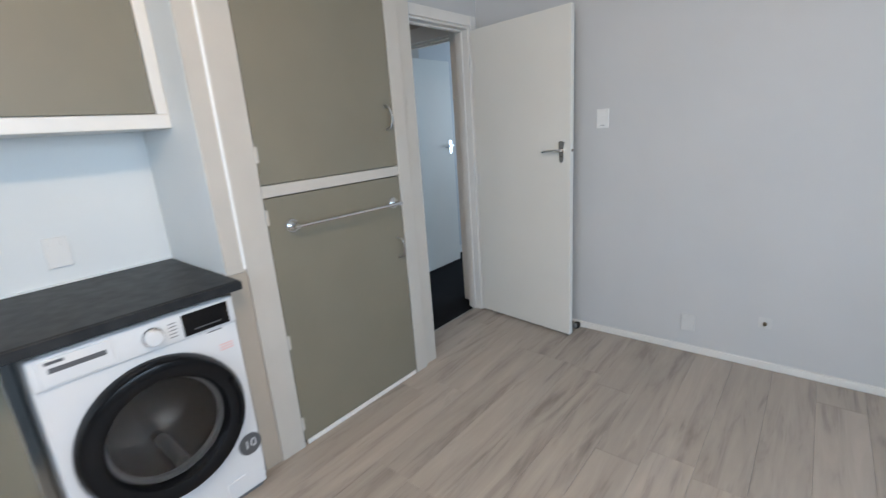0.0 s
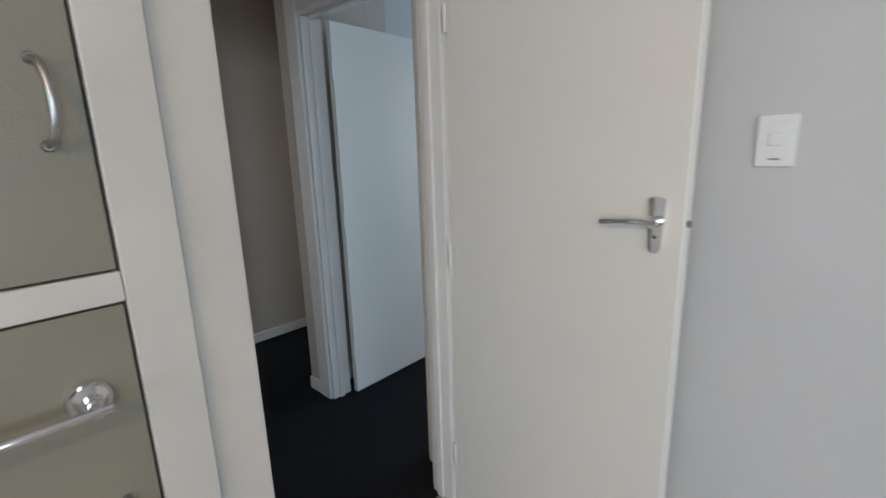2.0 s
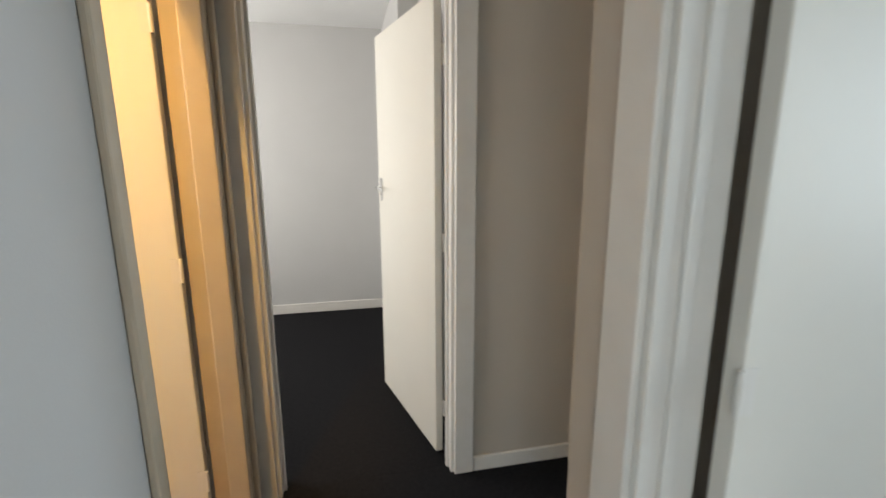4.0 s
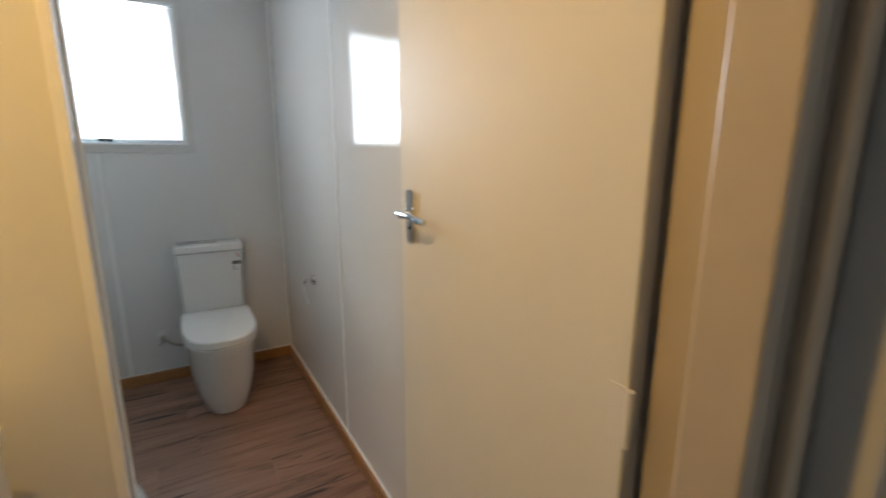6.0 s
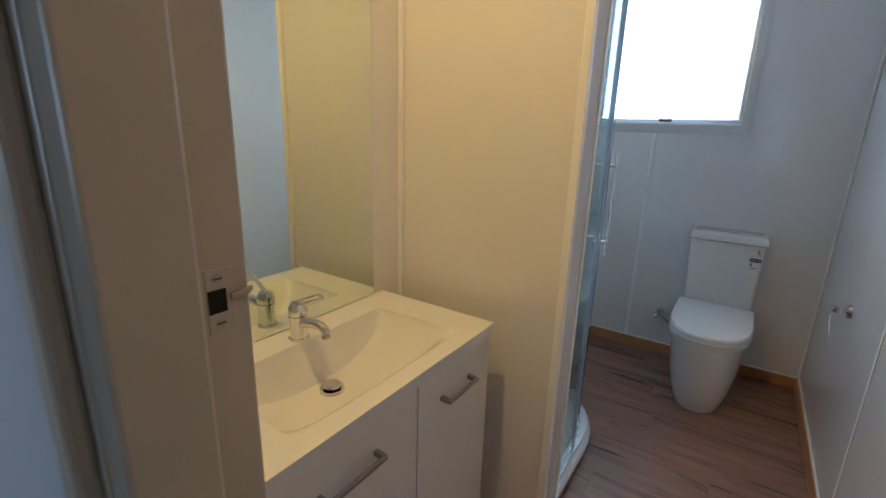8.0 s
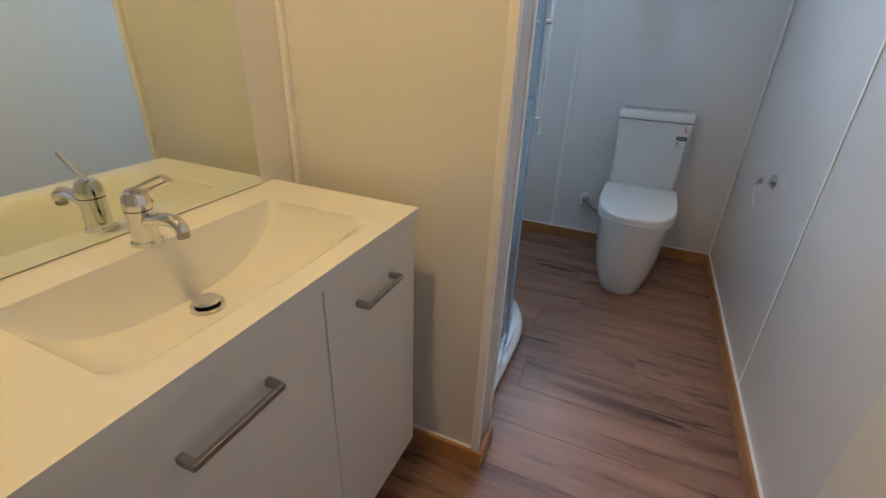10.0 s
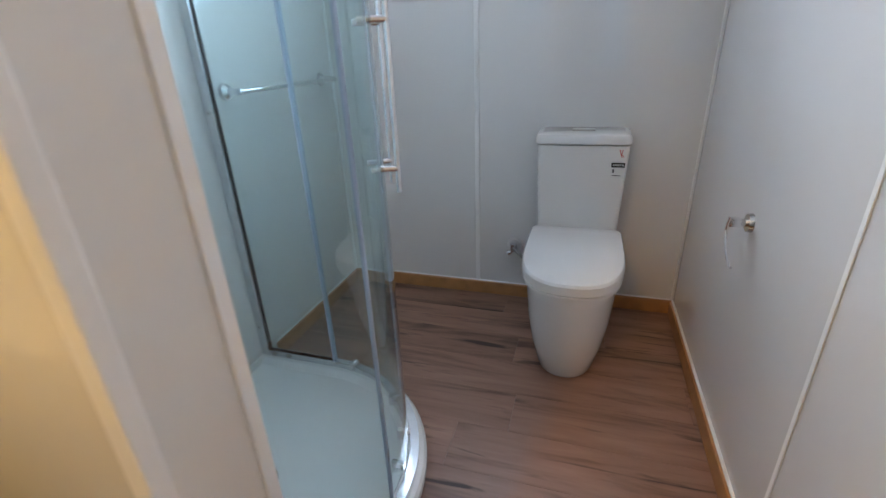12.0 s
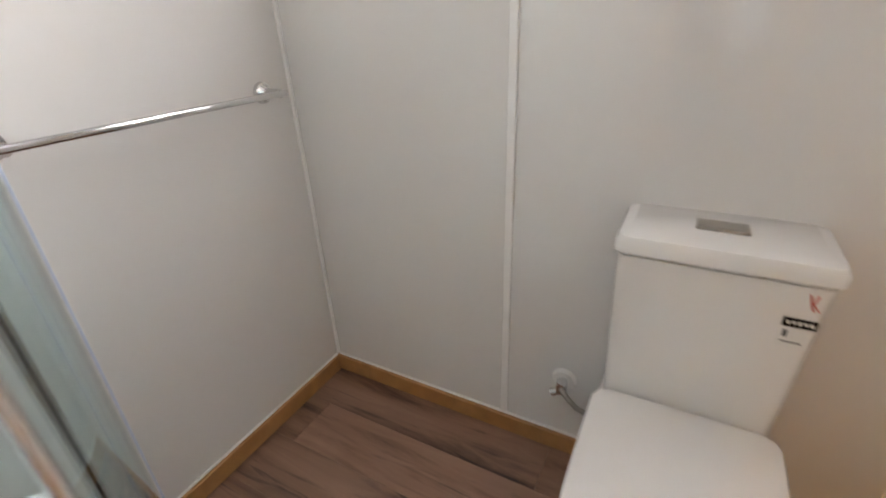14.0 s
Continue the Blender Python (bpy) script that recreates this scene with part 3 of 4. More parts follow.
def bench():
    b = thing("laundry_bench", pose(-3.0, 0.0, 0.862), "worn charcoal laminate bench over the washing machine", "bench top")
    part("slab", B(0, 1.053, -0.312, 0.319, 0, 0.038, r=0.006), BENCH, b)
    part("edge_strip", B(0.0, 1.056, -0.3165, -0.3125, 0.002, 0.034, r=0.001, seg=1), BENCH, b)
    part("upstand_seal", B(0, 1.053, 0.308, 0.3195, 0.0385, 0.046, r=0.002), WHITEP, b)


def bench_cabinet():
    c = thing("bench_cabinet", pose(-3.0, 0.0, 0.0), "olive cupboard under the laundry bench", "cabinet")
    part("carcass", B(0.0, 0.395, -0.098, 0.315, 0.0, 0.860), CREAM, c)
    part("door", B(0.004, 0.391, -0.120, -0.0985, 0.05, 0.852, r=0.002), OLIVE, c, "olive green painted door")


def ring_profile(bm, cx, cz, prof, seg=48, caps=True):
    """Turns a profile of (radius, y) about the axis through (cx, cz) along y."""
    rings = [[(cx + r * math.cos(2 * math.pi * k / seg), y, cz + r * math.sin(2 * math.pi * k / seg)) for k in range(seg)] for r, y in prof]
    return loft(bm, rings, caps)


def letters(parent, text, size, m, material, name="lettering"):
    cu = bpy.data.curves.new(name, "FONT")
    cu.body, cu.size, cu.extrude, cu.align_x, cu.align_y = text, size, 0.0004, "CENTER", "CENTER"
    tmp = bpy.data.objects.new(name, cu)
    scene.collection.objects.link(tmp)
    me = bpy.data.meshes.new_from_object(tmp)
    bpy.data.objects.remove(tmp)
    me.materials.clear()
    me.materials.append(material)
    ob = new(name, me)
    ob.parent, ob.matrix_local = parent, m
    return ob


def washing_machine():
    w = thing("washing_machine", pose(-2.564, -0.28, 0.0), "white front-loading washing machine, black porthole door", "washing machine")
    W, H = 0.588, 0.846
    cx, cz = 0.292, 0.455
    bm = bmesh.new()
    seg = 48
    def outline(y, inset=0.0):
        pts = []
        for k in range(seg):
            a = 2 * math.pi * (k + 0.5) / seg
            c, q = math.cos(a), math.sin(a)
            f = min(((W - cx if c > 0 else cx) - inset) / max(abs(c), 1e-6), ((H - cz if q > 0 else cz - 0.022) - inset) / max(abs(q), 1e-6))
            pts.append((cx + f * c, y, cz + f * q))
        return pts
    def circle(r, y):
        return [(cx + r * math.cos(2 * math.pi * (k + 0.5) / seg), y, cz + r * math.sin(2 * math.pi * (k + 0.5) / seg)) for k in range(seg)]
    loft(bm, [circle(0.190, 0.030), circle(0.190, 0.0), outline(0.0, 0.004), outline(0.004), outline(0.54)], caps=False)
    part("body", bm, ENAMEL, w, smooth=True)
    dm = part("drum", loft(bmesh.new(), [circle(0.189, 0.028), circle(0.205, 0.040), circle(0.225, 0.060), circle(0.225, 0.30), circle(0.20, 0.33), circle(0.05, 0.34), circle(0.002, 0.335)], caps=False), DRUM, w, "stainless steel drum", smooth=True)
    for k in range(3):
        a = radians(40 + 120 * k)
        c, q = math.cos(a), math.sin(a)
        part("paddle", tube(bmesh.new(), [(cx + 0.205 * c, 0.08, cz + 0.205 * q), (cx + 0.195 * c, 0.12, cz + 0.195 * q), (cx + 0.195 * c, 0.26, cz + 0.195 * q), (cx + 0.21 * c, 0.30, cz + 0.21 * q)], 0.024, 12), RUBBER, dm, "grey plastic drum paddle", smooth=True)
    part("door_gasket", ring_profile(bmesh.new(), cx, cz, [(0.1885, 0.002), (0.176, 0.006), (0.172, 0.018), (0.178, 0.028), (0.1885, 0.028)], caps=False), RUBBER, w, "grey rubber door gasket", smooth=True)
    part("plinth", B(0.02, W - 0.02, 0.012, 0.5, 0.004, 0.0215), RUBBER, w)
    part("top_panel", B(0.001, W - 0.001, -0.010, 0.02, 0.742, H - 0.002, r=0.008, seg=3), ENAMEL, w, smooth=True)
    disp = part("display", B(0.405, 0.562, -0.0135, -0.0095, 0.752, 0.832, r=0.002), BLACK, w, "glossy black display panel")
    part("readout", B(0.44, 0.53, -0.0142, -0.0134, 0.768, 0.772), PRINT, disp)
    kn = part("knob", ring_profile(bmesh.new(), 0.312, 0.792, [(0.034, -0.009), (0.034, -0.016), (0.031, -0.020)]), CHROME, w, "programme knob with a chrome ring", smooth=True)
    part("knob_cap", ring_profile(bmesh.new(), 0.312, 0.792, [(0.027, -0.016), (0.027, -0.032), (0.024, -0.035)]), ENAMEL, kn, smooth=True)
    dr = part("detergent_drawer", B(0.022, 0.205, -0.0125, -0.008, 0.752, 0.834, r=0.003), ENAMEL, w)
    part("drawer_grip", B(0.045, 0.185, -0.0135, -0.012, 0.790, 0.806, r=0.0006, seg=1), PRINT, dr)
    part("emblem", B(0.040, 0.085, -0.0133, -0.0122, 0.817, 0.826), PRINT, dr)
    for k in range(5):
        part("marking", B(0.362, 0.385, -0.0108, -0.0096, 0.766 + 0.012 * k, 0.769 + 0.012 * k), PRINT, w)
    part("marking", B(0.482, 0.530, -0.0012, 0.0005, 0.732, 0.736), PRINT, w)
    for k in range(3):
        part("marking", B(0.512, 0.560, -0.0012, 0.0005, 0.648 + 0.010 * k, 0.653 + 0.010 * k), PINKP, w, "row of small red print")
    dr = part("porthole_door", ring_profile(bmesh.new(), cx, cz, [(0.262, 0.001), (0.262, -0.024), (0.250, -0.044), (0.222, -0.052), (0.196, -0.046), (0.186, -0.030), (0.186, -0.004)], caps=False), BLACK, w, "glossy black porthole ring", smooth=True)
    part("porthole_glass", ring_profile(bmesh.new(), cx, cz, [(0.187, -0.028), (0.165, -0.032), (0.120, -0.036), (0.060, -0.039), (0.002, -0.040), (0.002, -0.034), (0.060, -0.033), (0.120, -0.030), (0.165, -0.026), (0.186, -0.022), (0.187, -0.028)], caps=False), DRUMGLASS, dr, "smoked glass bowl", smooth=True)
    part("door_grip", tube(bmesh.new(), [(cx + 0.236 * math.cos(a), -0.052, cz + 0.236 * math.sin(a)) for a in [radians(d) for d in range(-24, 30, 6)]], 0.010, 8), BLACK, dr, smooth=True)
    bd = part("badge", ring_profile(bmesh.new(), 0.545, 0.222, [(0.046, 0.0), (0.046, -0.0016), (0.044, -0.002)], 32), PRINT, w, "round dark grey capacity badge", smooth=True)
    letters(bd, "10", 0.052, pose(0.545, -0.0026, 0.222, 90, 0, 0), ENAMEL)
    part("filter_flap", B(0.43, 0.50, -0.003, 0.001, 0.045, 0.105, r=0.001, seg=1), ENAMEL, w)


def rocker_plate(name, m, w, h, label, category, bars, paint=PLASTIC):
    p = thing(name, m, label, category)
    part("plate", B(-w / 2, w / 2, -0.009, 0, -h / 2, h / 2, r=0.003), paint, p)
    for x, z, a, b in bars:
        part("rocker", B(x - a / 2, x + a / 2, -0.0125, -0.0088, z - b / 2, z + b / 2, r=0.0015, seg=1), PLASTIC, p)
    return p


tall_cupboard()
structure("trim_bead", rod(bmesh.new(), (-1.870, -0.206, 0.905), (-1.870, -0.206, CEIL - 0.002), 0.0065, 10), STRIP, "thin white rounded bead on the post", "trim")
towel_bar("towel_rail", (-1.645, -0.214, 1.033), (-1.050, -0.214, 1.028), (0, -0.058, 0), "chrome towel rail on the olive cupboard door", foot=0.031)
wall_cabinet()
bench()
bench_cabinet()
washing_machine()
sock = rocker_plate("power_socket", pose(-2.333, 0.3195, 1.027), 0.076, 0.118, "white double power socket above the bench", "socket", [(-0.018, 0.038, 0.012, 0.02), (0.018, 0.038, 0.012, 0.02)])
sw = rocker_plate("light_switch", pose(0.0955, -0.886, 1.374, 0, 0, -90), 0.072, 0.110, "white light switch plate on the kitchen wall", "switch", [(0, 0.004, 0.026, 0.028), (0, 0.044, 0.030, 0.010)])
part("marking", B(-0.010, 0.010, -0.0096, -0.0088, -0.040, -0.037), PRINT, sw)
rocker_plate("blank_plate", pose(0.0955, -1.42, 0.182, 0, 0, -90), 0.074, 0.105, "painted-over blank plate low on the wall", "wall plate", [], PAINTED)
pt = thing("antenna_outlet", pose(0.0955, -1.784, 0.262, 0, 0, -90), "small worn brass outlet on a pale patch", "outlet")
part("plate", B(-0.03, 0.03, -0.003, 0, -0.03, 0.03, r=0.002, seg=1), PAINTED, pt)
part("socket_ring", rod(bmesh.new(), (0, -0.002, -0.004), (0, -0.014, -0.004), 0.011, 16, 0.009), BRONZE, pt, smooth=True)
ds = thing("door_stop", pose(0.079, -0.752, 0.0), "dark rubber door stop at the skirting", "door stop")
part("stop_base", B(-0.046, 0.0, -0.018, 0.018, 0.0, 0.038, r=0.008, seg=3), DARK, ds)
part("buffer", rod(bmesh.new(), (-0.062, 0, 0.026), (-0.04, 0, 0.026), 0.014, 14), RUBBER, ds, smooth=True)

# ---- bathroom things ----
def vanity():
    v = thing("vanity_unit", pose(-1.647, 0.783, 0.0), "white vanity unit with two doors and bar handles", "vanity")
    W, D = 0.786, 0.405
    bm = box(bmesh.new(), 0.003, 0.019, 0.002, D - 0.030, 0.12, 0.803)
    box(bm, W - 0.016, W, 0.002, D - 0.030, 0.12, 0.803)
    box(bm, 0.019, W - 0.016, 0.002, 0.012, 0.12, 0.803)
    box(bm, 0.019, W - 0.016, 0.012, D - 0.030, 0.12, 0.136)
    part("carcass", bm, VANITYM, v)
    part("plinth", B(0.02, W, 0.01, D - 0.085, 0.0, 0.1195), VANITYM, v)
    for x0, x1, h0, h1 in ((0.003, 0.3255, 0.108, 0.240), (0.3285, 0.783, 0.460, 0.613)):
        d = part("door", B(x0, x1, D - 0.0295, D - 0.010, 0.124, 0.799, r=0.002), VANITYM, v)
        bm = box(bmesh.new(), h0, h1, D + 0.012, D + 0.020, 0.713, 0.724, r=0.0012, seg=1)
        for x in (h0, h1 - 0.010):
            box(bm, x, x + 0.010, D - 0.0105, D + 0.013, 0.713, 0.724)
        part("handle", bm, STEEL, d, "brushed steel bar handle")
    # moulded top with its sloping basin
    bm = bmesh.new()
    nx, ny = 62, 34
    bx0, bx1, by0, by1 = 0.112, 0.625, 0.088, 0.366
    def depth(x, y):
        u, w = (x - bx0) / (bx1 - bx0), (y - by0) / (by1 - by0)
        if u <= 0 or u >= 1 or w <= 0 or w >= 1:
            return 0.0
        bowl = (1 - abs(2 * u - 1) ** 2.6) ** 0.7
        front = min(1.0, (1 - w) / 0.38)
        return 0.118 * bowl * min(1.0, w / 0.04) ** 0.7 * front * front * (3 - 2 * front)
    xs = sorted({W * i / nx for i in range(nx + 1)} | {bx0, bx1, bx0 + 0.004, bx1 - 0.004})
    ys = sorted({D * i / ny for i in range(ny + 1)} | {by0, by1, by0 + 0.004, by1 - 0.003})
    grid = [[bm.verts.new((x, y, 0.832 - depth(x, y))) for y in ys] for x in xs]
    for a, b in zip(grid, grid[1:]):
        for k in range(len(ys) - 1):
            bm.faces.new((a[k], b[k], b[k + 1], a[k + 1]))
    edge = [r[0] for r in grid] + grid[-1][1:] + [r[-1] for r in grid[-2::-1]] + grid[0][-2:0:-1]
    low = [bm.verts.new((q.co.x, q.co.y, 0.804)) for q in edge]
    for k in range(len(edge)):
        j = (k + 1) % len(edge)
        bm.faces.new((edge[k], low[k], low[j], edge[j]))
    part("basin_top", bm, ACRYLIC, v, "white moulded top with a sloping basin", smooth=True)
    cx, cy, cz = 0.362, 0.158, 0.7185
    bm = bmesh.new()
    rod(bm, (cx, cy, cz - 0.004), (cx, cy, cz + 0.004), 0.031, 28, 0.029)
    w = part("waste", bm, CHROME, v, "chrome pop-up waste", smooth=True)
    part("waste_gap", rod(bmesh.new(), (cx, cy, cz + 0.003), (cx, cy, cz + 0.009), 0.021, 24), BLACK, w)
    part("plug", rod(bmesh.new(), (cx, cy, cz + 0.009), (cx, cy, cz + 0.014), 0.023, 24, 0.020), CHROME, w, smooth=True)


def mixer_tap():
    t = thing("mixer_tap", pose(-1.266, 0.850, 0.832), "chrome basin mixer tap with a flat lever", "tap")
    part("body", ring_up(bmesh.new(), [(0.025, 0.0), (0.025, 0.005), (0.0215, 0.009), (0.0205, 0.045), (0.0225, 0.062)]), CHROME, t, smooth=True)
    part("cartridge_cap", ring_up(bmesh.new(), [(0.0215, 0.0635), (0.0225, 0.070), (0.0215, 0.082), (0.016, 0.092), (0.005, 0.096)]), CHROME, t, smooth=True)
    sp = part("spout", tube(bmesh.new(), [(0, 0.008, 0.040), (0, 0.032, 0.050), (0, 0.062, 0.056), (0, 0.086, 0.055), (0, 0.097, 0.049), (0, 0.099, 0.041)], 0.0125, 14, 0.9), CHROME, t, smooth=True)
    part("aerator", rod(bmesh.new(), (0, 0.0985, 0.041), (0, 0.0995, 0.031), 0.0105, 16), STEEL, sp, smooth=True)
    part("lever", tube(bmesh.new(), [(0, -0.010, 0.088), (-0.003, 0.016, 0.098), (-0.007, 0.046, 0.112), (-0.011, 0.074, 0.124)], 0.0105, 14, 0.5), CHROME, t, smooth=True)
    part("temperature_dot", rod(bmesh.new(), (-0.0175, 0.008, 0.072), (-0.0215, 0.009, 0.072), 0.004, 10), REDP, t)


def ring_up(bm, prof, cx=0.0, cy=0.0, seg=28):
    return loft(bm, [[(cx + r * math.cos(2 * math.pi * k / seg), cy + r * math.sin(2 * math.pi * k / seg), z) for k in range(seg)] for r, z in prof])


def d_ring(xb, xf, w, z, n=20, corner=0.03, p=2.6):
    """A D-shaped ring: straight back at xb (towards the wall), rounded front at xf, half width w. Built facing +x."""
    pts = []
    straight = xb + (xf - xb) * 0.42
    for k in range(n + 1):
        a = -math.pi / 2 + math.pi * k / n
        c, s = math.cos(a), math.sin(a)
        pts.append((straight + (xf - straight) * abs(c) ** (2 / p), math.copysign(abs(s) ** (2 / p), s) * w, z))
    pts += [(xb + corner, w, z), (xb + corner * 0.3, w - corner * 0.3, z), (xb, w - corner, z), (xb, -w + corner, z), (xb + corner * 0.3, -w + corner * 0.3, z), (xb + corner, -w, z)]
    return pts


def toilet():
    t = thing("toilet", pose(-3.571, 1.653, 0.0), "white close-coupled toilet with a closed soft-edged seat", "toilet")
    rings = []
    for z, xf, w in ((0.0, 0.590, 0.120), (0.008, 0.598, 0.127), (0.10, 0.628, 0.148), (0.20, 0.656, 0.162), (0.30, 0.678, 0.168), (0.36, 0.698, 0.171), (0.388, 0.704, 0.173), (0.398, 0.702, 0.171)):
        rings.append(d_ring(0.02, xf, w, z, 24))
    part("pan", loft(bmesh.new(), rings), CERAMIC, t, smooth=True)
    part("seat", loft(bmesh.new(), [d_ring(0.185, 0.712, 0.176, 0.3995, 24), d_ring(0.183, 0.717, 0.179, 0.402, 24), d_ring(0.183, 0.717, 0.179, 0.411, 24), d_ring(0.185, 0.714, 0.176, 0.414, 24)]), CERAMIC, t, smooth=True)
    part("lid", loft(bmesh.new(), [d_ring(0.187, 0.714, 0.177, 0.416, 24), d_ring(0.183, 0.720, 0.181, 0.420, 24), d_ring(0.183, 0.720, 0.181, 0.450, 24), d_ring(0.187, 0.713, 0.176, 0.4575, 24), d_ring(0.215, 0.690, 0.155, 0.4605, 24)]), CERAMIC, t, smooth=True)
    bm = bmesh.new()
    def rect(x1, w, z, r=0.02):
        pts = []
        for cx, cy, a0 in ((x1 - r, w - r, 0), (0.0 + r, w - r, 90), (0.0 + r, -w + r, 180), (x1 - r, -w + r, 270)):
            for k in range(5):
                a = radians(a0 + 22.5 * k)
                pts.append((cx + r * math.cos(a), cy + r * math.sin(a), z))
        return pts
    tank = part("cistern", loft(bm, [rect(0.176, 0.160, 0.399), rect(0.178, 0.162, 0.46), rect(0.186, 0.174, 0.797)]), CERAMIC, t, smooth=True)
    lid = part("cistern_lid", loft(bmesh.new(), [rect(0.188, 0.177, 0.801), rect(0.193, 0.181, 0.806), rect(0.193, 0.181, 0.826), rect(0.187, 0.176, 0.838), rect(0.170, 0.160, 0.841)]), CERAMIC, t, smooth=True)
    part("flush_button", B(0.062, 0.108, -0.046, 0.044, 0.840, 0.8475, r=0.003), STEEL, lid, "chrome dual flush button")
    # sticker on the front of the cistern
    def front(z):
        return 0.178 + (z - 0.46) / 0.337 * 0.008 + 0.0006
    st = part("sticker", B(front(0.70) - 0.001, front(0.70) + 0.0006, 0.113, 0.160, 0.672, 0.742), PAPER, tank, "small white rating sticker")
    part("print_bar", B(front(0.73) - 0.001, front(0.73) + 0.0012, 0.113, 0.162, 0.716, 0.734), BLACK, st)
    for k in range(5):
        part("print_bar", B(front(0.73) + 0.0010, front(0.73) + 0.0016, 0.118 + 0.0085 * k, 0.1235 + 0.0085 * k, 0.7215 + 0.001 * (k % 2), 0.7285), PAPER, st)
    part("print_bar", B(front(0.70) - 0.001, front(0.70) + 0.0012, 0.118, 0.125, 0.694, 0.708), PRINT, st)
    part("print_bar", B(front(0.68) - 0.001, front(0.68) + 0.0012, 0.118, 0.150, 0.682, 0.685), PRINT, st)
    for a, b, dx in ((0.138, 0.148, 0.010), (0.149, 0.156, -0.006)):
        bm = tube(bmesh.new(), [(front(0.77), a, 0.784), (front(0.76), a + dx * 0.5, 0.767), (front(0.75), b, 0.754)], 0.0022, 6, 0.4)
        part("emblem_stroke", bm, REDP, tank)


def stop_valve():
    v = thing("stop_valve", pose(-3.570, 1.372, 0.280), "chrome angle valve with a white wall rose", "valve")
    part("rose", rod(bmesh.new(), (0, 0, 0), (0.012, 0, 0), 0.036, 24, 0.029), PLASTIC, v, smooth=True)
    bm = rod(bmesh.new(), (0.008, 0, 0), (0.045, 0, 0), 0.013)
    rod(bm, (0.032, 0, -0.022), (0.032, 0, 0.016), 0.016)
    part("body", bm, CHROME, v, smooth=True)
    part("tap_head", rod(bmesh.new(), (0.032, -0.006, -0.022), (0.032, -0.026, -0.034), 0.011, 12, 0.013), CHROME, v, smooth=True)
    part("hose", tube(bmesh.new(), [(0.045, 0.0, 0.0), (0.056, 0.02, -0.014), (0.058, 0.05, -0.04), (0.055, 0.09, -0.055), (0.05, 0.125, -0.055)], 0.008, 10), STEEL, v, "braided steel hose", smooth=True)


def paper_holder():
    p = thing("toilet_paper_holder", pose(-2.872, 2.1075, 0.695), "empty chrome toilet paper holder", "paper holder")
    part("rose", rod(bmesh.new(), (0, 0, 0), (0, -0.011, 0), 0.027, 28, 0.025), CHROME, p, smooth=True)
    bm = rod(bmesh.new(), (0, -0.010, 0), (0, -0.045, 0), 0.0105)
    box(bm, -0.013, 0.013, -0.054, -0.026, -0.011, 0.011, r=0.002)
    part("neck", bm, CHROME, p, smooth=True)
    part("arm", tube(bmesh.new(), [(0.012, -0.056, 0.018), (0.010, -0.058, -0.004), (0.006, -0.058, -0.022), (0.030, -0.058, -0.052), (0.060, -0.058, -0.078), (0.098, -0.058, -0.092), (0.110, -0.058, -0.088)], 0.0036, 8), CHROME, p, smooth=True)


def arc(cx, cy, r, a0, a1, n=24):
    return [(cx + r * math.cos(radians(a0 + (a1 - a0) * k / n)), cy + r * math.sin(radians(a0 + (a1 - a0) * k / n))) for k in range(n + 1)]


def sheet(bm, line, z0, z1, thick):
    """An upright sheet that follows a plan line, with thickness."""
    pts = [Vector((x, y, 0)) for x, y in line]
    offs = []
    for i, p in enumerate(pts):
        d = (pts[min(i + 1, len(pts) - 1)] - pts[max(i - 1, 0)]).normalized()
        offs.append(Vector((-d.y, d.x, 0)) * thick / 2)
    rings = []
    for z, s in ((z0, -1), (z0, 1), (z1, 1), (z1, -1)):
        rings.append([bm.verts.new(p + o * s + Vector((0, 0, z))) for p, o in zip(pts, offs)])
    for a, b in zip(rings, rings[1:] + rings[:1]):
        for k in range(len(pts) - 1):
            bm.faces.new((a[k], a[k + 1], b[k + 1], b[k]))
    bm.faces.new([r[0] for r in rings])
    bm.faces.new([r[-1] for r in rings][::-1])
    return bm


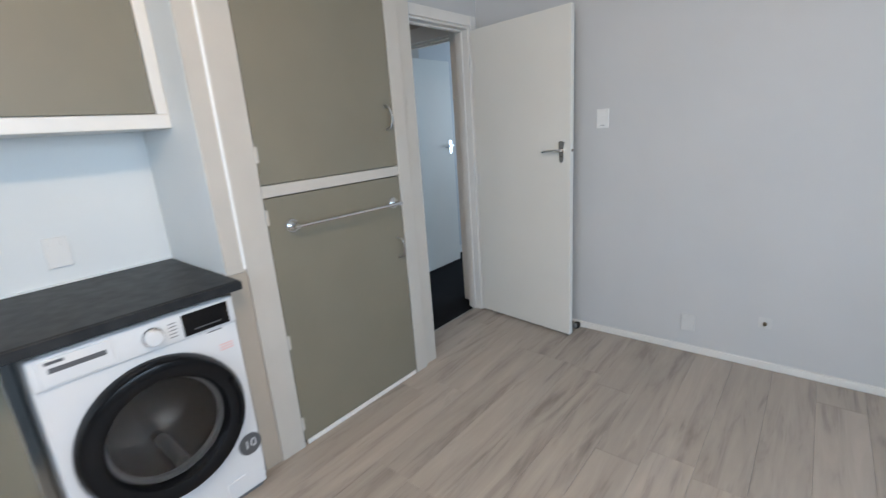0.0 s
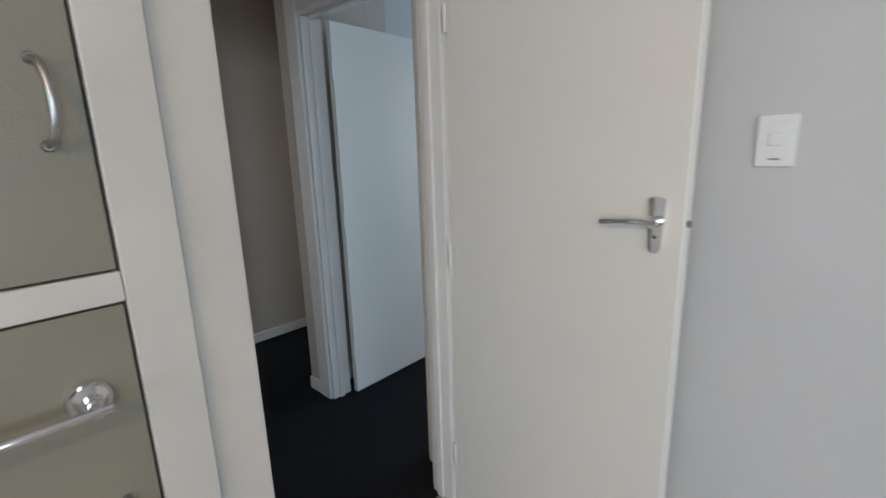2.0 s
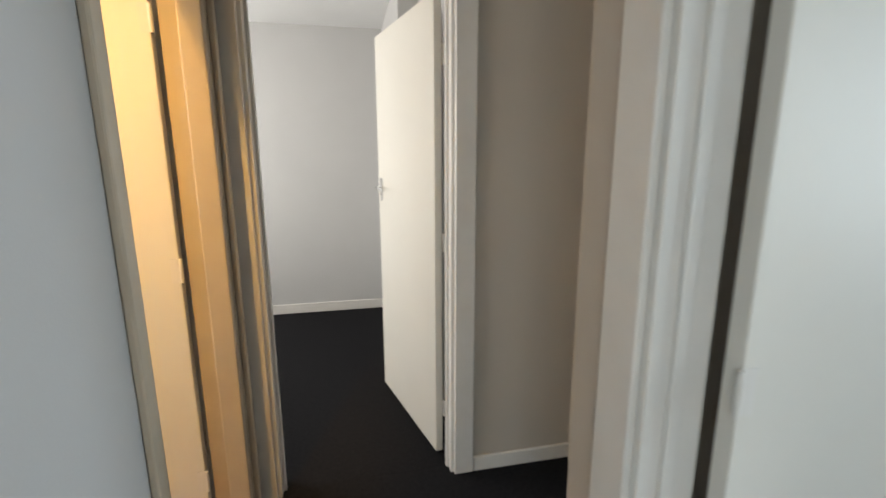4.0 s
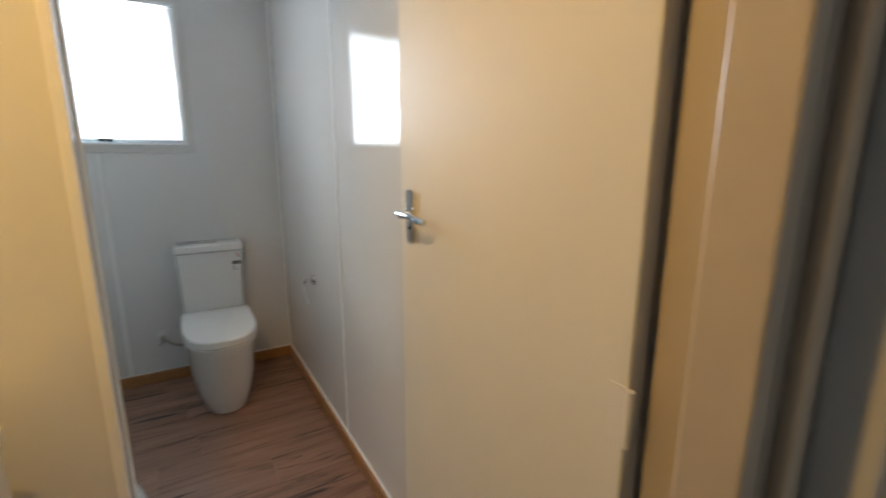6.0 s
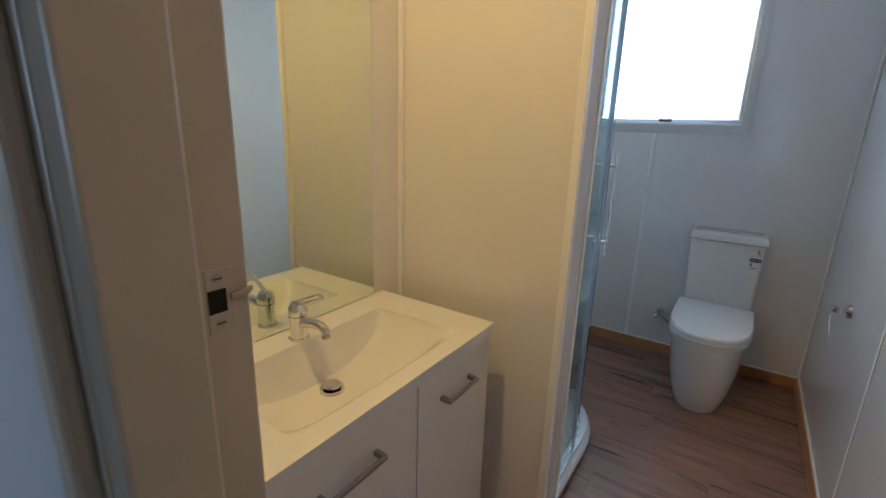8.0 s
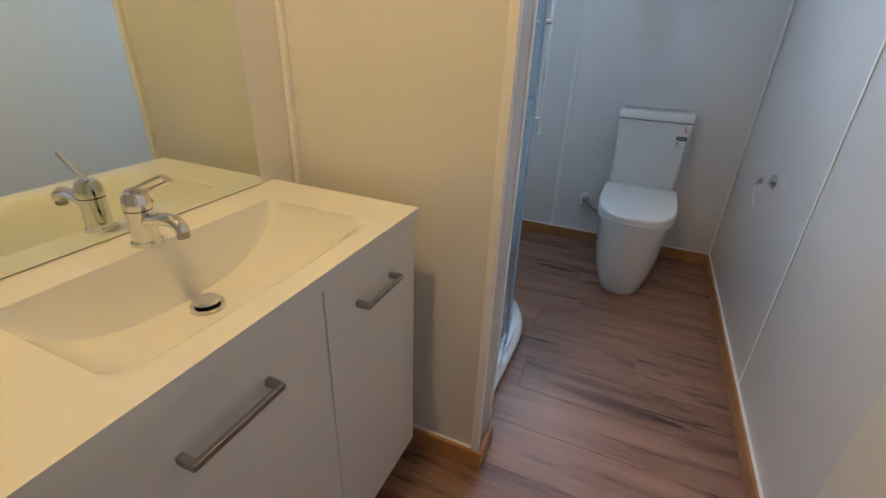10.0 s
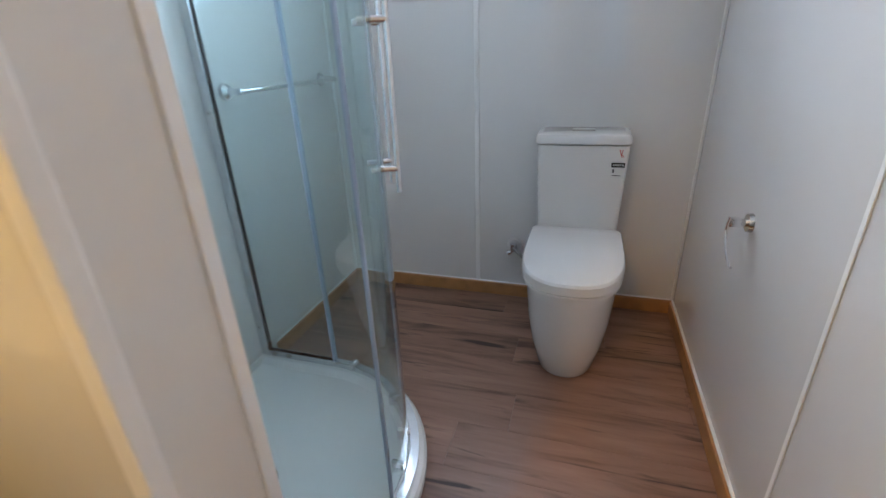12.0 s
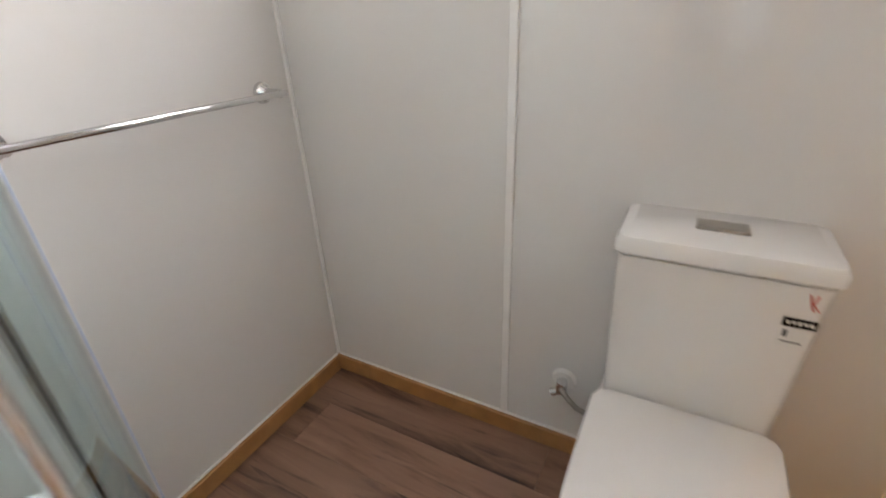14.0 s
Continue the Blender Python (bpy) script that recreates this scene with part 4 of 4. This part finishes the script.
def shower():
    s = thing("shower_enclosure", pose(-1.836, 0.492, 0.0), "curved corner shower with clear glass sliding doors", "shower")
    L, M, R = -0.940, 0.812, 0.47      # reach along -x, along y, corner radius
    cx, cy = L + R, M - R
    def plan(inset, n=20):
        r = R - inset
        return [(L + inset, 0.0)] + arc(cx, cy, r, 180, 90, n) + [(0.0, M - inset)]
    def ring(inset, z, back=0.0):
        return [(x, max(y, back), z) if i else (x, back, z) for i, (x, y) in enumerate(plan(inset))][:-1] + [(-back, M - inset, z), (-back, back, z)]
    part("tray", loft(bmesh.new(), [ring(0.004, 0.0), ring(0.0, 0.012), ring(0.0, 0.030), ring(-0.012, 0.036), ring(-0.012, 0.058), ring(-0.004, 0.066), ring(0.050, 0.068, 0.012), ring(0.066, 0.045, 0.016), ring(0.085, 0.040, 0.03)]), ACRYLIC, s, "white moulded shower tray", smooth=True)
    part("tray_waste", ring_up(bmesh.new(), [(0.045, 0.0402), (0.045, 0.044), (0.040, 0.046), (0.004, 0.047)], L * 0.45, M * 0.45), CHROME, s, smooth=True)
    TOP = 1.96
    def rail(name, z0, z1, inset, w):
        return part(name, sheet(bmesh.new(), plan(inset), z0, z1, w), ALU, s, "bright curved aluminium rail", smooth=True)
    rail("bottom_rail", 0.068, 0.092, 0.022, 0.026)
    rail("top_rail", TOP - 0.035, TOP, 0.022, 0.030)
    part("wall_post", B(L + 0.008, L + 0.038, 0.001, 0.036, 0.092, TOP - 0.035, r=0.002), ALU, s, "aluminium wall channel")
    part("wall_post", B(-0.036, -0.001, M - 0.038, M - 0.008, 0.092, TOP - 0.035, r=0.002), ALU, s, "aluminium wall channel")
    for z in (0.20, 1.0, 1.75):
        part("cover_cap", rod(bmesh.new(), (L + 0.0385, 0.018, z), (L + 0.041, 0.018, z), 0.006, 10), STEEL, s)
    part("gasket", B(L + 0.0165, L + 0.0275, 0.0365, 0.0405, 0.093, TOP - 0.037, r=0.0008, seg=1), BLACK, s, "thin black glazing gasket")
    part("gasket", B(-0.0405, -0.0365, M - 0.0275, M - 0.0165, 0.093, TOP - 0.037, r=0.0008, seg=1), BLACK, s, "thin black glazing gasket")
    part("gasket", B(L + 0.0165, L + 0.0275, 0.041, cy - 0.02, 0.0925, 0.0965, r=0.0008, seg=1), BLACK, s, "thin black glazing gasket")
    for y in (0.050, 0.115):
        part("rail_clip", B(L + 0.0345, L + 0.040, y, y + 0.020, 0.073, 0.088, r=0.002, seg=1), STEEL, s, "small dark steel clip on the rail")
    g1 = part("fixed_pane", sheet(bmesh.new(), [(L + 0.022, 0.030), (L + 0.022, cy - 0.012)], 0.093, TOP - 0.036, 0.005), GLASS, s, "clear fixed glass pane")
    part("edge_seal", B(L + 0.016, L + 0.028, cy - 0.014, cy - 0.006, 0.094, TOP - 0.04, r=0.002), SEAL, g1)
    g2 = part("fixed_pane", sheet(bmesh.new(), [(cx + 0.075, M - 0.022), (-0.030, M - 0.022)], 0.093, TOP - 0.036, 0.005), GLASS, s, "clear fixed glass pane")
    part("edge_seal", B(cx + 0.068, cx + 0.076, M - 0.028, M - 0.016, 0.094, TOP - 0.04, r=0.002), SEAL, g2)
    r = R - 0.042
    panes = [g1, g2]
    for a0, a1, grip, wheels, edge in ((181, 124.2, 129, (168, 133), 124.2), (122.8, 86, 117, (112, 96), 122.8)):
        line = arc(cx, cy, r, a0, a1, 18)
        d = part("sliding_door", sheet(bmesh.new(), line, 0.098, TOP - 0.042, 0.005), GLASS, s, "curved clear glass sliding door", smooth=True)
        panes.append(d)
        ex, ey = cx + r * math.cos(radians(edge)), cy + r * math.sin(radians(edge))
        part("edge_seal", tube(bmesh.new(), [(ex, ey, 0.10), (ex, ey, TOP - 0.05)], 0.0055, 8), SEAL, d, "pale violet magnetic seal", smooth=True)
        fx, fy = line[0] if edge == a1 else line[-1]
        part("edge_seal", tube(bmesh.new(), [(fx, fy, 0.10), (fx, fy, TOP - 0.05)], 0.004, 8), SEAL, d, smooth=True)
        nx, ny = math.cos(radians(grip)), math.sin(radians(grip))
        hx, hy = cx + r * nx, cy + r * ny
        part("door_handle", rod(bmesh.new(), (hx + 0.034 * nx, hy + 0.034 * ny, 0.842), (hx + 0.034 * nx, hy + 0.034 * ny, 1.28), 0.0068), CHROME, d, "long chrome bar handle", smooth=True)
        for z in (0.90, 1.215):
            part("handle_post", rod(bmesh.new(), (hx - 0.028 * nx, hy - 0.028 * ny, z), (hx + 0.034 * nx, hy + 0.034 * ny, z), 0.0075), CHROME, d, smooth=True)
        for deg in wheels:
            wn_x, wn_y = math.cos(radians(deg)), math.sin(radians(deg))
            wx, wy = cx + (r - 0.022) * wn_x, cy + (r - 0.022) * wn_y
            bm = rod(bmesh.new(), (wx, wy, 0.120), (wx + 0.030 * wn_x, wy + 0.030 * wn_y, 0.120), 0.013, 14)
            rod(bm, (wx, wy, 0.100), (wx, wy, 0.134), 0.009, 10)
            part("roller", bm, CHROME, d, "small chrome roller", smooth=True)
            bm = rod(bmesh.new(), (wx, wy, TOP - 0.075), (wx + 0.030 * wn_x, wy + 0.030 * wn_y, TOP - 0.075), 0.013, 14)
            part("roller", bm, CHROME, d, "small chrome roller", smooth=True)
    for pane in panes:
        pane.visible_shadow = False


vanity()
mixer_tap()
m = structure("mirror", B(-1.600, -0.862, 0.7825, 0.7875, 0.835, 2.0), MIRROR, "large frameless wall mirror above the vanity", "mirror")
toilet()
stop_valve()
paper_holder()
shower()
towel_bar("towel_rail", (-2.850, 0.491, 1.056), (-3.463, 0.491, 1.062), (0, 0.072, 0), "chrome towel rail on the shower wall", r=0.0085, foot=0.030)

# bathroom window
win = thing("window_1", Matrix.Identity(4), "white aluminium window with a frosted pane", "window", kind="structure")
def wframe(y0, y1, z0, z1, x0, x1, t, name, material, label=""):
    bm = box(bmesh.new(), x0, x1, y0, y1, z0, z0 + t, r=0.002)
    box(bm, x0, x1, y0, y1, z1 - t, z1, r=0.002)
    box(bm, x0 + 0.001, x1 - 0.001, y0, y0 + t, z0 + t, z1 - t, r=0.002)
    box(bm, x0 + 0.001, x1 - 0.001, y1 - t, y1, z0 + t, z1 - t, r=0.002)
    return part(name, bm, material, win, label)


fr = wframe(0.862, 1.610, 1.407, 2.158, -3.655, -3.600, 0.022, "window_frame", ALU, "pale aluminium frame")
part("pane", B(-3.632, -3.627, 0.885, 1.587, 1.430, 2.135), FROST, fr, "frosted glass pane").visible_shadow = False
part("reveal", B(-3.599, -3.568, 0.862, 1.610, 1.400, 1.408, r=0.001, seg=1), STRIP, win)
wframe(0.822, 1.650, 1.356, 2.205, -3.5715, -3.562, 0.043, "window_trim", WTRIM, "white window architrave")
part("latch", box(tube(bmesh.new(), [(-3.598, 1.22, 1.424), (-3.575, 1.22, 1.424), (-3.566, 1.25, 1.420)], 0.007, 8), -3.600, -3.592, 1.195, 1.265, 1.417, 1.431), BLACK, win, "black window latch")
bl = thing("roller_blind", pose(-3.535, 1.236, 2.225), "rolled-up pale grey roller blind", "blind")
part("roll", rod(bmesh.new(), (0, -0.40, 0.02), (0, 0.40, 0.02), 0.024, 20), PAPER, bl, smooth=True)
part("bottom_bar", B(-0.008, 0.004, -0.395, 0.395, -0.030, -0.014, r=0.002), RUBBER, bl)
for sgn in (-1, 1):
    part("bracket", B(-0.036, 0.02, sgn * 0.408 - 0.003, sgn * 0.408 + 0.003, -0.01, 0.05), PLASTIC, bl)

# recessed ceiling lamp above the vanity floor
lp = thing("ceiling_lamp", pose(-0.99, 1.16, CEIL - 0.001), "small round warm white ceiling lamp", "lamp")
part("trim_ring", ring_up(bmesh.new(), [(0.055, 0.0), (0.055, -0.006), (0.040, -0.010), (0.036, -0.004), (0.036, 0.0)]), PLASTIC, lp, smooth=True)
part("lens", rod(bmesh.new(), (0, 0, -0.0015), (0, 0, -0.0005), 0.034, 24), GLOW, lp)

# ---- floor boards ----
def planks(floor, x0, x1, y0, y1, along, width, length, material, seed):
    rng = random.Random(seed)
    meshes = {}
    gap = 0.0006
    u0, u1, v0, v1 = (x0, x1, y0, y1) if along == "x" else (y0, y1, x0, x1)
    v = v0
    row = 0
    while v < v1 - 0.01:
        w = min(width, v1 - v)
        u = u0 - rng.uniform(0.1, 0.95) * length
        while u < u1 - 0.001:
            a, b = max(u, u0), min(u + length, u1)
            u += length
            if b - a < 0.03:
                continue
            key = (round(b - a, 4), round(w, 4))
            if key not in meshes:
                l, h = b - a - gap, w - gap
                bm = B(0, l, 0, h, -0.010, 0.0) if along == "x" else B(0, h, 0, l, -0.010, 0.0)
                top = [e for e in bm.edges if all(q.co.z > -0.001 for q in e.verts)]
                bmesh.ops.bevel(bm, geom=top, offset=0.0008, segments=1, affect="EDGES")
                me = bpy.data.meshes.new("plank")
                bm.to_mesh(me)
                bm.free()
                me.materials.append(material)
                meshes[key] = me
            ob = new("plank", meshes[key])
            ob.location = (a, v, 0) if along == "x" else (v, a, 0)
            ob.parent = floor
        v += w
        row += 1


kf = thing("floor_kitchen", Matrix.Identity(4), "grey-brown oak vinyl plank floor in the kitchen", "floor", kind="structure")
planks(kf, -4.33, 0.096, -4.03, 0.050, "x", 0.182, 1.22, KITCHEN_OAK, 4)
planks(kf, -4.33, -1.946, 0.051, 0.320, "x", 0.182, 1.22, KITCHEN_OAK, 5)
bf = thing("floor_bathroom", Matrix.Identity(4), "brown oak vinyl plank floor in the bathroom", "floor", kind="structure")
planks(bf, -3.572, -0.735, 0.49, 2.108, "y", 0.182, 1.22, BATH_OAK, 8)
